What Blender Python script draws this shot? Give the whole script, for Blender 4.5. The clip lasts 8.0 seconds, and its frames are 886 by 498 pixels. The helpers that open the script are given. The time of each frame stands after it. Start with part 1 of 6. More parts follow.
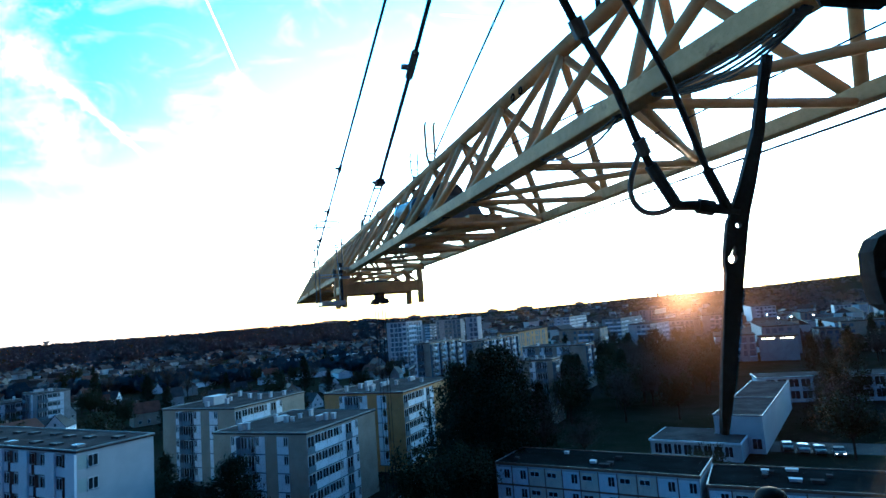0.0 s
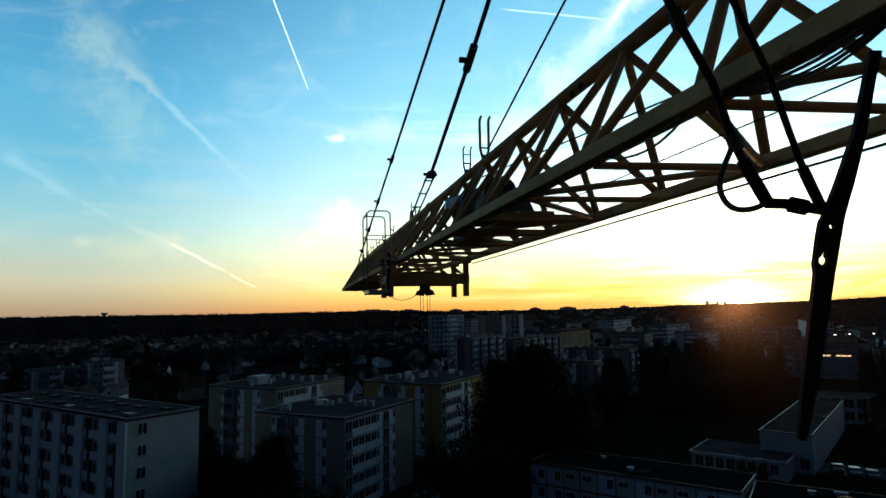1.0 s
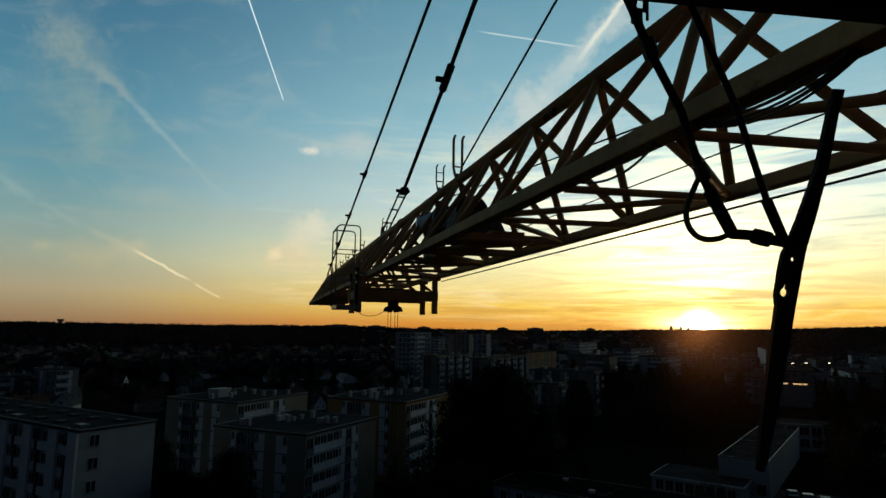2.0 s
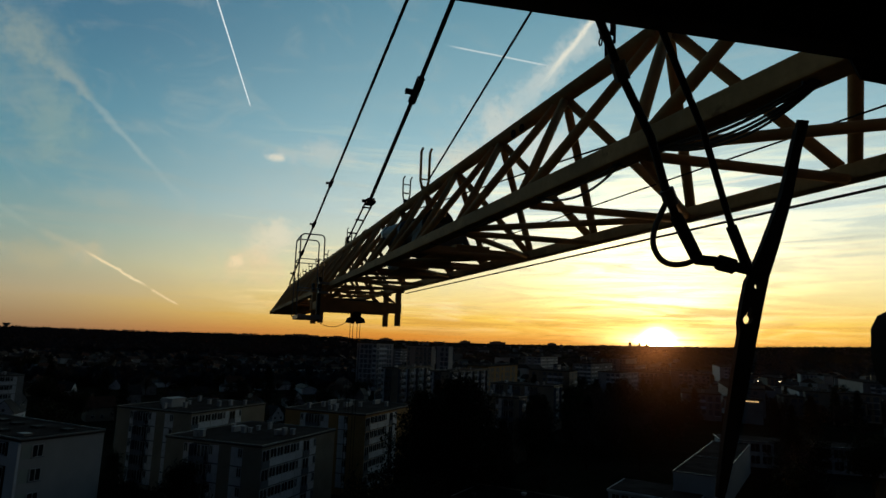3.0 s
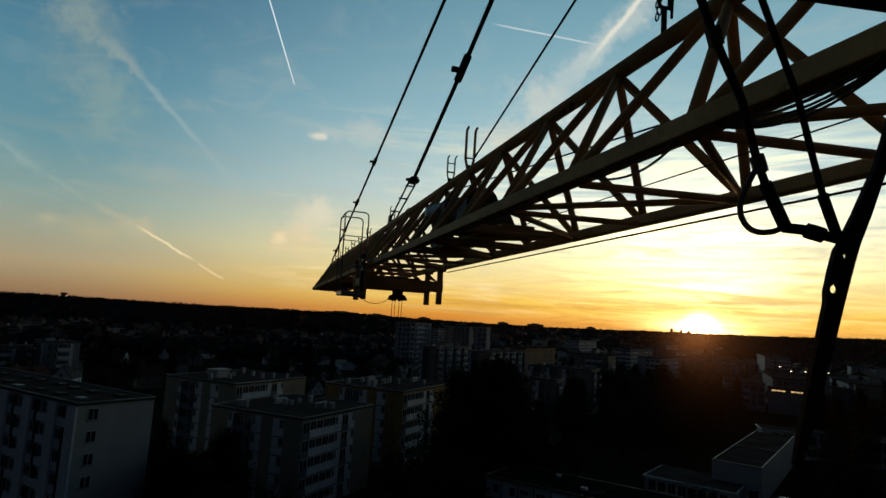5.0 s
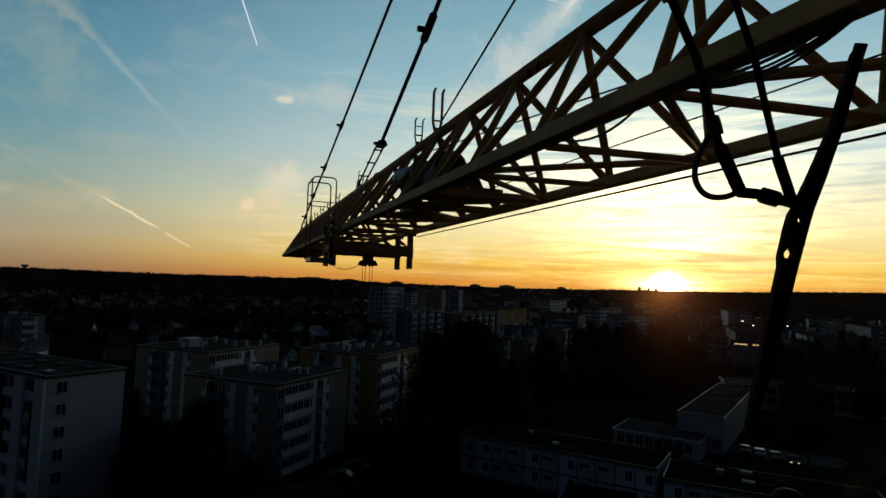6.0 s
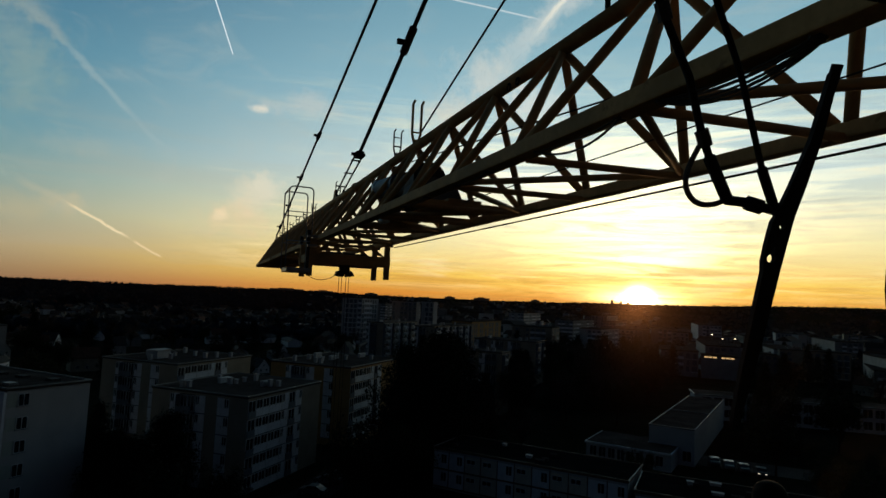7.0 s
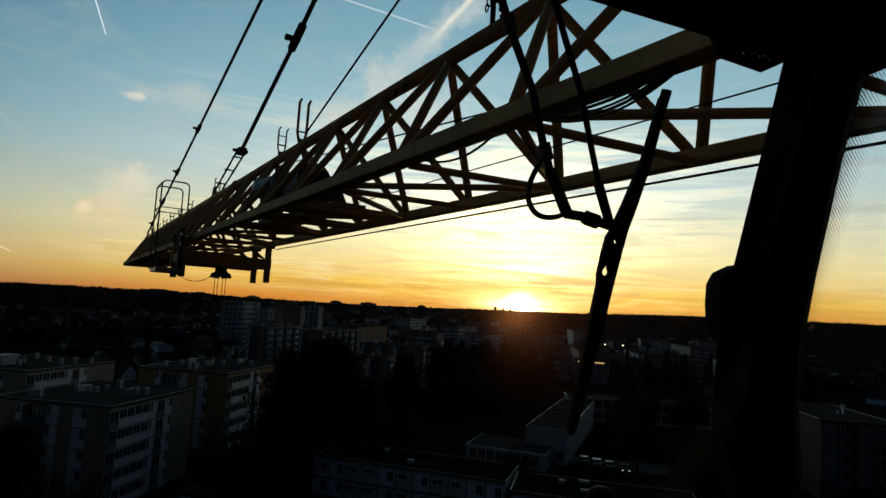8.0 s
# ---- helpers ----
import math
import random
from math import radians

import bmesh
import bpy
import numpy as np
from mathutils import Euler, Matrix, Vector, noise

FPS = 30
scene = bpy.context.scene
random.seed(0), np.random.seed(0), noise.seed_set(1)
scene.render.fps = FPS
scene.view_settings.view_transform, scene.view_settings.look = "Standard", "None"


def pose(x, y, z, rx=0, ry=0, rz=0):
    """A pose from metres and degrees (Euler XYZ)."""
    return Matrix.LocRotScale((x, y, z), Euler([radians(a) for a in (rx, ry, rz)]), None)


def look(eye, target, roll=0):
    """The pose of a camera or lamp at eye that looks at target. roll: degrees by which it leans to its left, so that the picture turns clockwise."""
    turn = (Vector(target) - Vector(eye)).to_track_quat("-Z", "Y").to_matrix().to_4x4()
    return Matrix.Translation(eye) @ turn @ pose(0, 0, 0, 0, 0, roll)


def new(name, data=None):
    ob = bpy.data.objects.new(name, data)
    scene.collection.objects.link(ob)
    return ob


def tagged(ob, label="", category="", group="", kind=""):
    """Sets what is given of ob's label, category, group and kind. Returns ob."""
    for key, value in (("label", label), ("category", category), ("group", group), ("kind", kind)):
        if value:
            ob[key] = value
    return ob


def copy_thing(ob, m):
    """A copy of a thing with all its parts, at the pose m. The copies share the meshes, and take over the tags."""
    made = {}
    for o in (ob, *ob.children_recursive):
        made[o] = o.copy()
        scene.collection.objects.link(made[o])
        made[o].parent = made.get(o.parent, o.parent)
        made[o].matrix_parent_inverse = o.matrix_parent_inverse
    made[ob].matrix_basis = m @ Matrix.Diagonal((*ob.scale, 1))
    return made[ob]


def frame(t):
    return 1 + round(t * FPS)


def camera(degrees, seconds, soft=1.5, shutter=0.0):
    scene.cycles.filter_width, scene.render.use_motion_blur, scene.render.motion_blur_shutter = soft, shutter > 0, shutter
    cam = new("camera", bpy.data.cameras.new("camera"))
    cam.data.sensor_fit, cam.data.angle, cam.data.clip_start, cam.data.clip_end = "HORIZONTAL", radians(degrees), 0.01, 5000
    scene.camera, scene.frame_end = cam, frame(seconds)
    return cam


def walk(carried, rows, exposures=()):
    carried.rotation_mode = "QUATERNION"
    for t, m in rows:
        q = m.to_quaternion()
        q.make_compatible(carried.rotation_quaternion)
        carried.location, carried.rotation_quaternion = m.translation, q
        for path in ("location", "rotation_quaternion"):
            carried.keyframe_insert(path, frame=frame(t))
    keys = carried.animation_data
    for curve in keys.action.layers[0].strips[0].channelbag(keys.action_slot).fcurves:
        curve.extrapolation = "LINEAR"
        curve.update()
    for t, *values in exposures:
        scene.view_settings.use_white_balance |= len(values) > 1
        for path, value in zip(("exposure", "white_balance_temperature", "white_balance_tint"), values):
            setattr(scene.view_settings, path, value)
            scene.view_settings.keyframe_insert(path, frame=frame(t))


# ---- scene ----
EYE = 30.0
cam = camera(72.4, 8.0, soft=1.5)
PATH = [
    (0, (0.085, -0.050, 30.009), (3.122, 9.416, 31.093), -4.31),
    (0.2, (0.074, -0.041, 29.997), (3.028, 9.459, 31.006), -3.21),
    (0.3, (0.070, -0.037, 29.996), (2.969, 9.484, 30.972), -2.92),
    (0.5, (0.059, -0.032, 30.009), (2.809, 9.536, 30.951), -3.56),
    (0.7, (0.043, -0.033, 29.995), (2.620, 9.584, 30.938), -1.23),
    (0.8, (0.042, -0.034, 29.996), (2.518, 9.606, 30.962), -1.44),
    (1, (0.030, -0.047, 29.995), (2.346, 9.627, 31.021), -0.86),
    (1.2, (0.034, -0.046, 29.994), (2.350, 9.622, 31.074), -0.64),
    (1.3, (0.032, -0.048, 29.993), (2.331, 9.622, 31.092), -0.72),
    (1.5, (0.040, -0.039, 29.993), (2.519, 9.581, 31.140), -0.09),
    (1.7, (0.041, -0.038, 29.993), (2.668, 9.536, 31.198), 0.12),
    (1.8, (0.038, -0.036, 29.994), (2.719, 9.520, 31.217), 0.35),
    (2, (0.039, -0.035, 29.999), (2.819, 9.481, 31.310), 0.92),
    (2.2, (-0.002, -0.086, 29.980), (3.049, 9.319, 31.478), 2.14),
    (3.3, (0.056, 0.002, 30.018), (3.396, 9.306, 31.526), 1.97),
    (3.5, (0.010, -0.017, 30.003), (2.976, 9.431, 31.396), 2.05),
    (3.7, (-0.002, -0.015, 30.001), (2.805, 9.491, 31.323), 2.24),
    (4, (-0.013, -0.021, 29.996), (2.699, 9.526, 31.223), 2.55),
    (4.2, (-0.001, -0.015, 30.005), (2.719, 9.517, 31.324), 2.06),
    (4.3, (-0.002, -0.013, 30.006), (2.718, 9.514, 31.362), 2.09),
    (4.5, (-0.000, 0.000, 30.000), (2.679, 9.536, 31.377), 2.58),
    (4.7, (-0.012, 0.005, 29.995), (2.586, 9.572, 31.304), 2.37),
    (4.9, (-0.026, -0.007, 29.987), (2.413, 9.618, 31.178), 3.06),
    (5, (-0.023, -0.014, 29.979), (2.705, 9.535, 31.151), 3.66),
    (5.1, (-0.012, -0.016, 29.982), (3.234, 9.372, 31.141), 3.25),
    (5.2, (-0.004, -0.013, 29.971), (3.561, 9.261, 31.108), 3.83),
    (6.3, (0.023, 0.017, 30.001), (3.029, 9.541, 30.504), 1.45),
    (6.5, (-0.021, 0.012, 29.973), (2.782, 9.591, 30.593), 1.74),
    (6.7, (-0.033, 0.004, 29.972), (3.066, 9.485, 30.689), 2.15),
    (6.9, (-0.036, -0.004, 29.975), (3.352, 9.372, 30.769), 2.62),
    (7, (-0.032, -0.007, 29.976), (3.562, 9.289, 30.791), 2.71),
    (7.1, (-0.027, -0.010, 29.981), (3.764, 9.205, 30.829), 2.14),
    (7.2, (-0.023, -0.014, 29.981), (4.007, 9.101, 30.797), 1.85),
    (7.3, (-0.014, -0.014, 29.982), (4.315, 8.967, 30.756), 2.29),
    (7.4, (0.008, -0.007, 29.984), (4.644, 8.822, 30.731), 2.40),
    (7.5, (0.017, -0.002, 29.981), (4.918, 8.682, 30.728), 2.79),
    (7.7, (0.024, 0.002, 29.979), (4.964, 8.658, 30.798), 3.42),
    (7.8, (0.026, -0.000, 29.984), (5.055, 8.597, 30.876), 3.45),
    (8, (0.043, -0.006, 29.985), (5.265, 8.464, 30.981), 3.51),
]
# the clip's camera starts wide open and stops down within two seconds
walk(cam, [(t, look(eye, target, roll)) for t, eye, target, roll in PATH],
     exposures=[(0.0, 3.7, 4000, 0), (0.3, 2.6, 4080, 0), (0.5, 1.82, 4350, 0), (0.8, 1.26, 4950, 0), (1.0, 0.8, 5150, 0), (1.5, 0.12, 5700, 3), (2.0, -0.05, 6050, 6), (3.5, -0.08, 6350, 10), (8.0, -0.08, 6150, 10)])

# ---- world: sunset sky ----
SUN_AZ, SUN_EL = radians(39.2), radians(0.55)
SUN = Vector((math.sin(SUN_AZ) * math.cos(SUN_EL), math.cos(SUN_AZ) * math.cos(SUN_EL), math.sin(SUN_EL)))


class Nodes:
    """A small writer of node trees."""

    def __init__(self, tree):
        self.tree = tree
        self.tree.nodes.clear()

    def add(self, kind, operation=None):
        node = self.tree.nodes.new(kind)
        if operation:
            node.operation = operation
        return node

    def put(self, value, socket):
        if isinstance(value, bpy.types.NodeSocket):
            self.tree.links.new(value, socket)
        elif value is not None:
            socket.default_value = value

    def math(self, op, a, b=None, c=None, clamp=False):
        node = self.add("ShaderNodeMath", op)
        node.use_clamp = clamp
        for value, socket in zip((a, b, c), node.inputs):
            self.put(value, socket)
        return node.outputs[0]

    def dot(self, a, b):
        node = self.add("ShaderNodeVectorMath", "DOT_PRODUCT")
        self.put(a, node.inputs[0])
        self.put(b, node.inputs[1])
        return node.outputs["Value"]

    def vec(self, op, a, b):
        node = self.add("ShaderNodeVectorMath", op)
        self.put(a, node.inputs[0])
        self.put(b, node.inputs[1])
        return node.outputs[0]

    def span(self, x, lo, hi, a=0.0, b=1.0, smooth=True):
        node = self.add("ShaderNodeMapRange")
        node.interpolation_type = "SMOOTHSTEP" if smooth else "LINEAR"
        for value, socket in zip((x, lo, hi, a, b), node.inputs):
            self.put(value, socket)
        return node.outputs[0]

    def ramp(self, x, stops, mode="EASE"):
        node = self.add("ShaderNodeValToRGB")
        node.color_ramp.interpolation = mode
        els = node.color_ramp.elements
        while len(els) < len(stops):
            els.new(0.5)
        for el, (p, c) in zip(els, stops):
            el.position, el.color = p, (*c, 1.0)
        self.put(x, node.inputs[0])
        return node.outputs[0]

    def mix(self, fac, a, b, blend="MIX"):
        node = self.add("ShaderNodeMix")
        node.data_type, node.blend_type = "RGBA", blend
        self.put(fac, node.inputs[0])
        for value, socket in ((a, node.inputs[6]), (b, node.inputs[7])):
            self.put((*value, 1.0) if isinstance(value, tuple) and len(value) == 3 else value, socket)
        return node.outputs[2]

    def noise(self, vector, scale, detail=4.0, rough=0.55, distortion=0.0):
        node = self.add("ShaderNodeTexNoise")
        self.put(vector, node.inputs["Vector"])
        for key, value in (("Scale", scale), ("Detail", detail), ("Roughness", rough), ("Distortion", distortion)):
            node.inputs[key].default_value = value
        return node.outputs[0]


def build_world():
    world = bpy.data.worlds.new("sunset_sky")
    scene.world = world
    world.use_nodes = True
    n = Nodes(world.node_tree)
    way = n.add("ShaderNodeTexCoord").outputs["Generated"]
    split = n.add("ShaderNodeSeparateXYZ")
    n.put(way, split.inputs[0])
    up = split.outputs["Z"]
    toward = n.dot(way, tuple(SUN))
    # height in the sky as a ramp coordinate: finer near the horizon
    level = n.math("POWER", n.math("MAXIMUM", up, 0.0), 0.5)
    # above 0.74, out of view, both ramps fall off steeply to dim the ground
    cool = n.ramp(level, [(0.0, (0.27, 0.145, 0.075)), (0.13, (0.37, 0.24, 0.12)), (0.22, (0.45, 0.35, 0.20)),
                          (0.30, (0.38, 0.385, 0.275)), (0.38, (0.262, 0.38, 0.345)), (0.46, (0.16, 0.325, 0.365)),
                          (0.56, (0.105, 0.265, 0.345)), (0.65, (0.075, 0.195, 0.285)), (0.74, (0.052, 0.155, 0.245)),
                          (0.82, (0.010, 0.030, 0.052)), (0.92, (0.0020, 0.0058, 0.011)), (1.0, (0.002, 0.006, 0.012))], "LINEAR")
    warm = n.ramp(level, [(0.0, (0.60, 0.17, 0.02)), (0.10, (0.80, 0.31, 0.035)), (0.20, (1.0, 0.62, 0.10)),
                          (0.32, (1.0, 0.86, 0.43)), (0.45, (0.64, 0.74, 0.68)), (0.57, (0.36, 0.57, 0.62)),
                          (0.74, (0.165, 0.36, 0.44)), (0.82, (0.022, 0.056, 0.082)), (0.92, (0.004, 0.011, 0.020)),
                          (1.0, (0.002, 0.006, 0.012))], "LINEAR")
    side = n.span(toward, 0.52, 0.995)
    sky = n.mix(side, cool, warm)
    # unseen sky opposite the sunset is dusky, made darker still to dim the town
    dim_pole = tuple(Vector((math.sin(radians(165)), math.cos(radians(165)), 0.0)))
    # the second factor darkens unseen sky behind right, dimming the walls that face it
    keep = n.math("MULTIPLY", n.span(toward, -0.62, 0.37, 0.04, 1.0), n.span(n.dot(way, dim_pole), 0.0, 0.45, 1.0, 0.06))
    sky = n.mix(keep, (0.0040, 0.0085, 0.018), sky)
    air = n.add("ShaderNodeTexSky")
    air.sky_type, air.sun_disc, air.sun_elevation, air.sun_rotation = "NISHITA", False, SUN_EL, SUN_AZ
    air_soft = n.vec("MULTIPLY", air.outputs[0], (0.0008, 0.0008, 0.0008))
    sky = n.vec("ADD", sky, air_soft)
    across = n.dot(way, (math.cos(SUN_AZ), -math.sin(SUN_AZ), 0.0))
    rise = n.math("MAXIMUM", up, 0.0)

    def bell(x):
        return n.math("EXPONENT", n.math("MULTIPLY", n.math("MULTIPLY", x, x), -1.0))

    def added(amount, tint):
        scaled = n.add("ShaderNodeVectorMath", "SCALE")
        n.put(tint, scaled.inputs[0])
        n.put(amount, scaled.inputs["Scale"])
        return n.vec("ADD", sky, scaled.outputs[0])

    # light fanning up from the sinking sun, broken by bars of thin cloud
    squeeze = n.vec("MULTIPLY", way, (1.0, 1.0, 11.0))
    bars = n.noise(squeeze, 4.5, 7.0, 0.64, 0.7)
    fine_bars = n.noise(n.vec("MULTIPLY", way, (1.0, 1.0, 26.0)), 5.5, 5.0, 0.6, 0.4)
    streaks = n.math("MULTIPLY", n.span(bars, 0.36, 0.62, 0.12, 1.4), n.span(fine_bars, 0.3, 0.7, 0.75, 1.2))
    front = n.span(toward, 0.0, 0.3)
    fan = n.math("MULTIPLY", bell(n.math("DIVIDE", across, n.math("ADD", n.math("MULTIPLY", rise, 0.9), 0.052))), front)
    fan = n.math("MULTIPLY", fan, n.math("MULTIPLY", n.span(up, 0.012, 0.07), n.span(up, 0.36, 0.08)))
    sky = added(n.math("MULTIPLY", n.math("MULTIPLY", fan, streaks), 1.2), (1.0, 0.86, 0.46))
    wide = n.math("MULTIPLY", n.math("POWER", n.math("MAXIMUM", toward, 0.0), 40.0), 0.5)
    sky = added(n.math("MULTIPLY", wide, streaks), (1.0, 0.70, 0.20))
    # bars of cloud, lit from below near the sun, dull orange along the horizon, grey further off
    low = n.math("MULTIPLY", n.span(up, 0.005, 0.05), n.span(up, 0.42, 0.12))
    veil = n.math("MULTIPLY", n.span(bars, 0.50, 0.70), n.math("MULTIPLY", low, n.span(toward, 0.70, 0.93)))
    sky = n.mix(n.math("MULTIPLY", veil, 0.55), sky, (1.25, 1.0, 0.52))
    dull = n.math("MULTIPLY", n.span(fine_bars, 0.44, 0.60), n.math("MULTIPLY", n.span(up, 0.075, 0.03), n.span(toward, 0.72, 0.95)))
    sky = n.mix(n.math("MULTIPLY", dull, 0.55), sky, (0.72, 0.33, 0.06))
    grey = n.math("MULTIPLY", n.span(n.noise(squeeze, 3.3, 5.0, 0.6), 0.52, 0.66), n.math("MULTIPLY", low, n.span(across, -0.1, 0.2, 0.14, 0.34)))
    sky = n.mix(grey, sky, (0.50, 0.44, 0.32))
    # the sun's own blaze, flattened by the haze it sinks into
    blaze = n.math("MULTIPLY", bell(n.math("DIVIDE", across, 0.056)), bell(n.math("DIVIDE", n.math("SUBTRACT", up, 0.013), 0.0135)))
    blaze = n.math("MULTIPLY", blaze, n.span(fine_bars, 0.35, 0.62, 0.45, 1.4))
    sky = added(n.math("MULTIPLY", n.math("MULTIPLY", blaze, front), 2.6), (1.0, 0.80, 0.34))
    core = n.math("MULTIPLY", n.math("POWER", n.math("MAXIMUM", toward, 0.0), 9000.0), 30.0)
    sky = added(core, (1.0, 0.72, 0.34))
    # faint cirrus, drawn out along the trails
    drawn = n.noise(n.vec("MULTIPLY", way, (5.0, 2.0, 11.0)), 1.6, 8.0, 0.68, 1.1)
    haze_bits = n.math("MULTIPLY", n.span(drawn, 0.48, 0.76), n.math("MULTIPLY", n.span(up, 0.03, 0.12), n.span(toward, 0.30, 0.5)))
    sky = n.mix(n.math("MULTIPLY", haze_bits, 0.20), sky, (0.60, 0.58, 0.48))

    # condensation trails: great-circle arcs with frayed edges
    fray = n.noise(way, 26.0, 5.0, 0.65)
    fine_fray = n.noise(way, 90.0, 4.0, 0.65)
    breaks = n.noise(way, 9.0, 4.0, 0.62)
    cloudy = n.span(breaks, 0.36, 0.62, 0.25, 1.0)

    def toward_spot(az, el):
        return Vector((math.sin(radians(az)) * math.cos(radians(el)), math.cos(radians(az)) * math.cos(radians(el)), math.sin(radians(el))))

    def trail(start, end, half, amount, tint, ragged, patchy=False, fade=0.1, taper=1.0):
        """A trail from (azimuth, elevation) to another; taper: its width at the end, as a share."""
        a, b = toward_spot(*start), toward_spot(*end)
        pole = a.cross(b).normalized()
        ahead_of_it = pole.cross(a)
        reach = math.atan2(b.dot(ahead_of_it), b.dot(a))
        loose = n.math("ADD", n.math("SUBTRACT", fray, 0.5), n.math("MULTIPLY", n.math("SUBTRACT", fine_fray, 0.5), 0.5))
        off = n.math("ABSOLUTE", n.math("ADD", n.dot(way, tuple(pole)), n.math("MULTIPLY", loose, ragged)))
        along = n.math("ARCTAN2", n.dot(way, tuple(ahead_of_it)), n.dot(way, tuple(a)))
        breadth = n.span(along, 0.0, reach, half, half * taper, False)
        body = n.span(n.math("DIVIDE", off, breadth), 1.0, 0.1)
        ends = n.math("MULTIPLY", n.span(along, 0.0, reach * fade), n.span(along, reach, reach * (1 - fade)))
        dense = n.math("MULTIPLY", n.math("MULTIPLY", body, ends), amount)
        return n.mix(n.math("MULTIPLY", dense, cloudy) if patchy else dense, sky, tint)

    def tuft(az, el, size, amount, tint, flat=2.2):
        gap = n.vec("MULTIPLY", n.vec("SUBTRACT", way, tuple(toward_spot(az, el))), (1.0, 1.0, flat))
        length = n.add("ShaderNodeVectorMath", "LENGTH")
        n.put(gap, length.inputs[0])
        loose = n.math("ADD", n.math("SUBTRACT", fray, 0.5), n.math("MULTIPLY", n.math("SUBTRACT", fine_fray, 0.5), 0.4))
        edge = n.math("ADD", length.outputs["Value"], n.math("MULTIPLY", loose, size * 1.8))
        return n.mix(n.math("MULTIPLY", n.span(edge, size, 0.0), amount), sky, tint)

    # the fresh trail of an aircraft, and one crossing the sky beyond the jib
    sky = trail((-7.5, 36.5), (0.75, 20.3), 0.0019, 1.0, (0.95, 1.0, 0.98), 0.0005, False, 0.015, 0.6)
    sky = trail((18.9, 27.4), (30.2, 25.4), 0.0020, 0.62, (0.80, 0.84, 0.80), 0.0016, False, 0.2)
    # bright fibrous cirrus above the jib
    sky = trail((38.0, 33.0), (28.4, 23.6), 0.0085, 0.72, (1.0, 0.93, 0.72), 0.010, False, 0.3, 0.7)
    sky = trail((38.5, 31.5), (24.0, 20.4), 0.030, 0.42, (0.84, 0.80, 0.68), 0.055, False, 0.35)
    sky = tuft(25.0, 20.3, 0.085, 0.55, (0.78, 0.74, 0.62), 1.4)
    sky = tuft(21.5, 17.6, 0.075, 0.5, (0.80, 0.72, 0.56), 1.7)
    sky = tuft(29.5, 18.2, 0.10, 0.5, (0.92, 0.86, 0.72), 1.8)
    # an old spread-out trail, thinning to a line
    sky = trail((-21.5, 27.0), (-13.2, 19.4), 0.050, 0.30, (0.34, 0.40, 0.34), 0.075, True, 0.3, 0.5)
    sky = trail((-15.8, 21.2), (-11.6, 18.3), 0.018, 0.42, (0.42, 0.45, 0.38), 0.025, False, 0.35, 0.5)
    sky = trail((-13.4, 19.6), (-5.6, 12.8), 0.0080, 0.27, (0.52, 0.58, 0.52), 0.014, False, 0.3, 0.7)
    sky = trail((-6.6, 13.7), (-3.9, 11.2), 0.0075, 0.14, (0.55, 0.60, 0.54), 0.010, False, 0.35)
    sky = tuft(-14.2, 15.9, 0.060, 0.34, (0.34, 0.44, 0.36), 0.8)
    sky = tuft(-16.4, 19.0, 0.085, 0.28, (0.30, 0.38, 0.34), 0.8)
    sky = tuft(-16.9, 22.0, 0.050, 0.40, (0.38, 0.42, 0.34), 1.0)
    # the long trail sinking to the horizon, in broken lengths
    sky = trail((-23.5, 12.9), (-17.9, 9.25), 0.0120, 0.24, (0.42, 0.52, 0.46), 0.022, False, 0.2, 0.7)
    sky = trail((-18.2, 9.6), (-14.6, 7.7), 0.0065, 0.15, (0.50, 0.55, 0.44), 0.016, False, 0.25, 0.8)
    sky = trail((-14.9, 7.9), (-10.7, 6.2), 0.0085, 0.22, (0.66, 0.56, 0.36), 0.010, False, 0.3)
    sky = trail((-11.4, 6.48), (-6.1, 3.65), 0.0036, 0.80, (1.0, 0.80, 0.46), 0.007, False, 0.22, 0.75)
    sky = trail((-6.1, 3.6), (-3.7, 2.35), 0.0030, 0.75, (0.92, 0.70, 0.38), 0.004, False, 0.12, 0.6)
    # loose tufts
    sky = tuft(3.7, 16.2, 0.024, 0.80, (0.92, 0.83, 0.64), 2.6)
    sky = tuft(4.3, 16.6, 0.050, 0.40, (0.66, 0.64, 0.56), 2.6)
    sky = tuft(7.3, 17.2, 0.045, 0.42, (0.66, 0.64, 0.55), 2.0)
    sky = tuft(10.2, 16.7, 0.030, 0.32, (0.64, 0.64, 0.56), 2.0)
    sky = tuft(3.4, 8.6, 0.058, 0.62, (0.84, 0.74, 0.52), 1.2)
    sky = tuft(4.6, 9.6, 0.036, 0.45, (0.86, 0.78, 0.58), 1.2)
    sky = tuft(2.0, 6.2, 0.070, 0.45, (0.92, 0.66, 0.36), 1.7)
    sky = tuft(0.8, 6.5, 0.019, 0.62, (1.0, 0.78, 0.48), 1.5)
    sky = tuft(-9.8, 11.0, 0.080, 0.26, (0.48, 0.50, 0.40), 3.4)
    sky = tuft(-17.4, 6.1, 0.038, 0.42, (0.66, 0.55, 0.30), 2.6)
    sky = tuft(-13.6, 5.6, 0.090, 0.30, (0.62, 0.50, 0.27), 3.2)
    sky = tuft(-11.2, 6.2, 0.036, 0.26, (0.74, 0.58, 0.34), 1.6)
    # a pair of thin streaks over the sunset
    sky = trail((41.5, 11.4), (53.0, 13.3), 0.0040, 0.5, (1.05, 0.95, 0.66), 0.004, False, 0.3)
    sky = trail((43.0, 14.1), (49.0, 14.9), 0.0028, 0.6, (1.0, 0.93, 0.74), 0.003, False, 0.3)
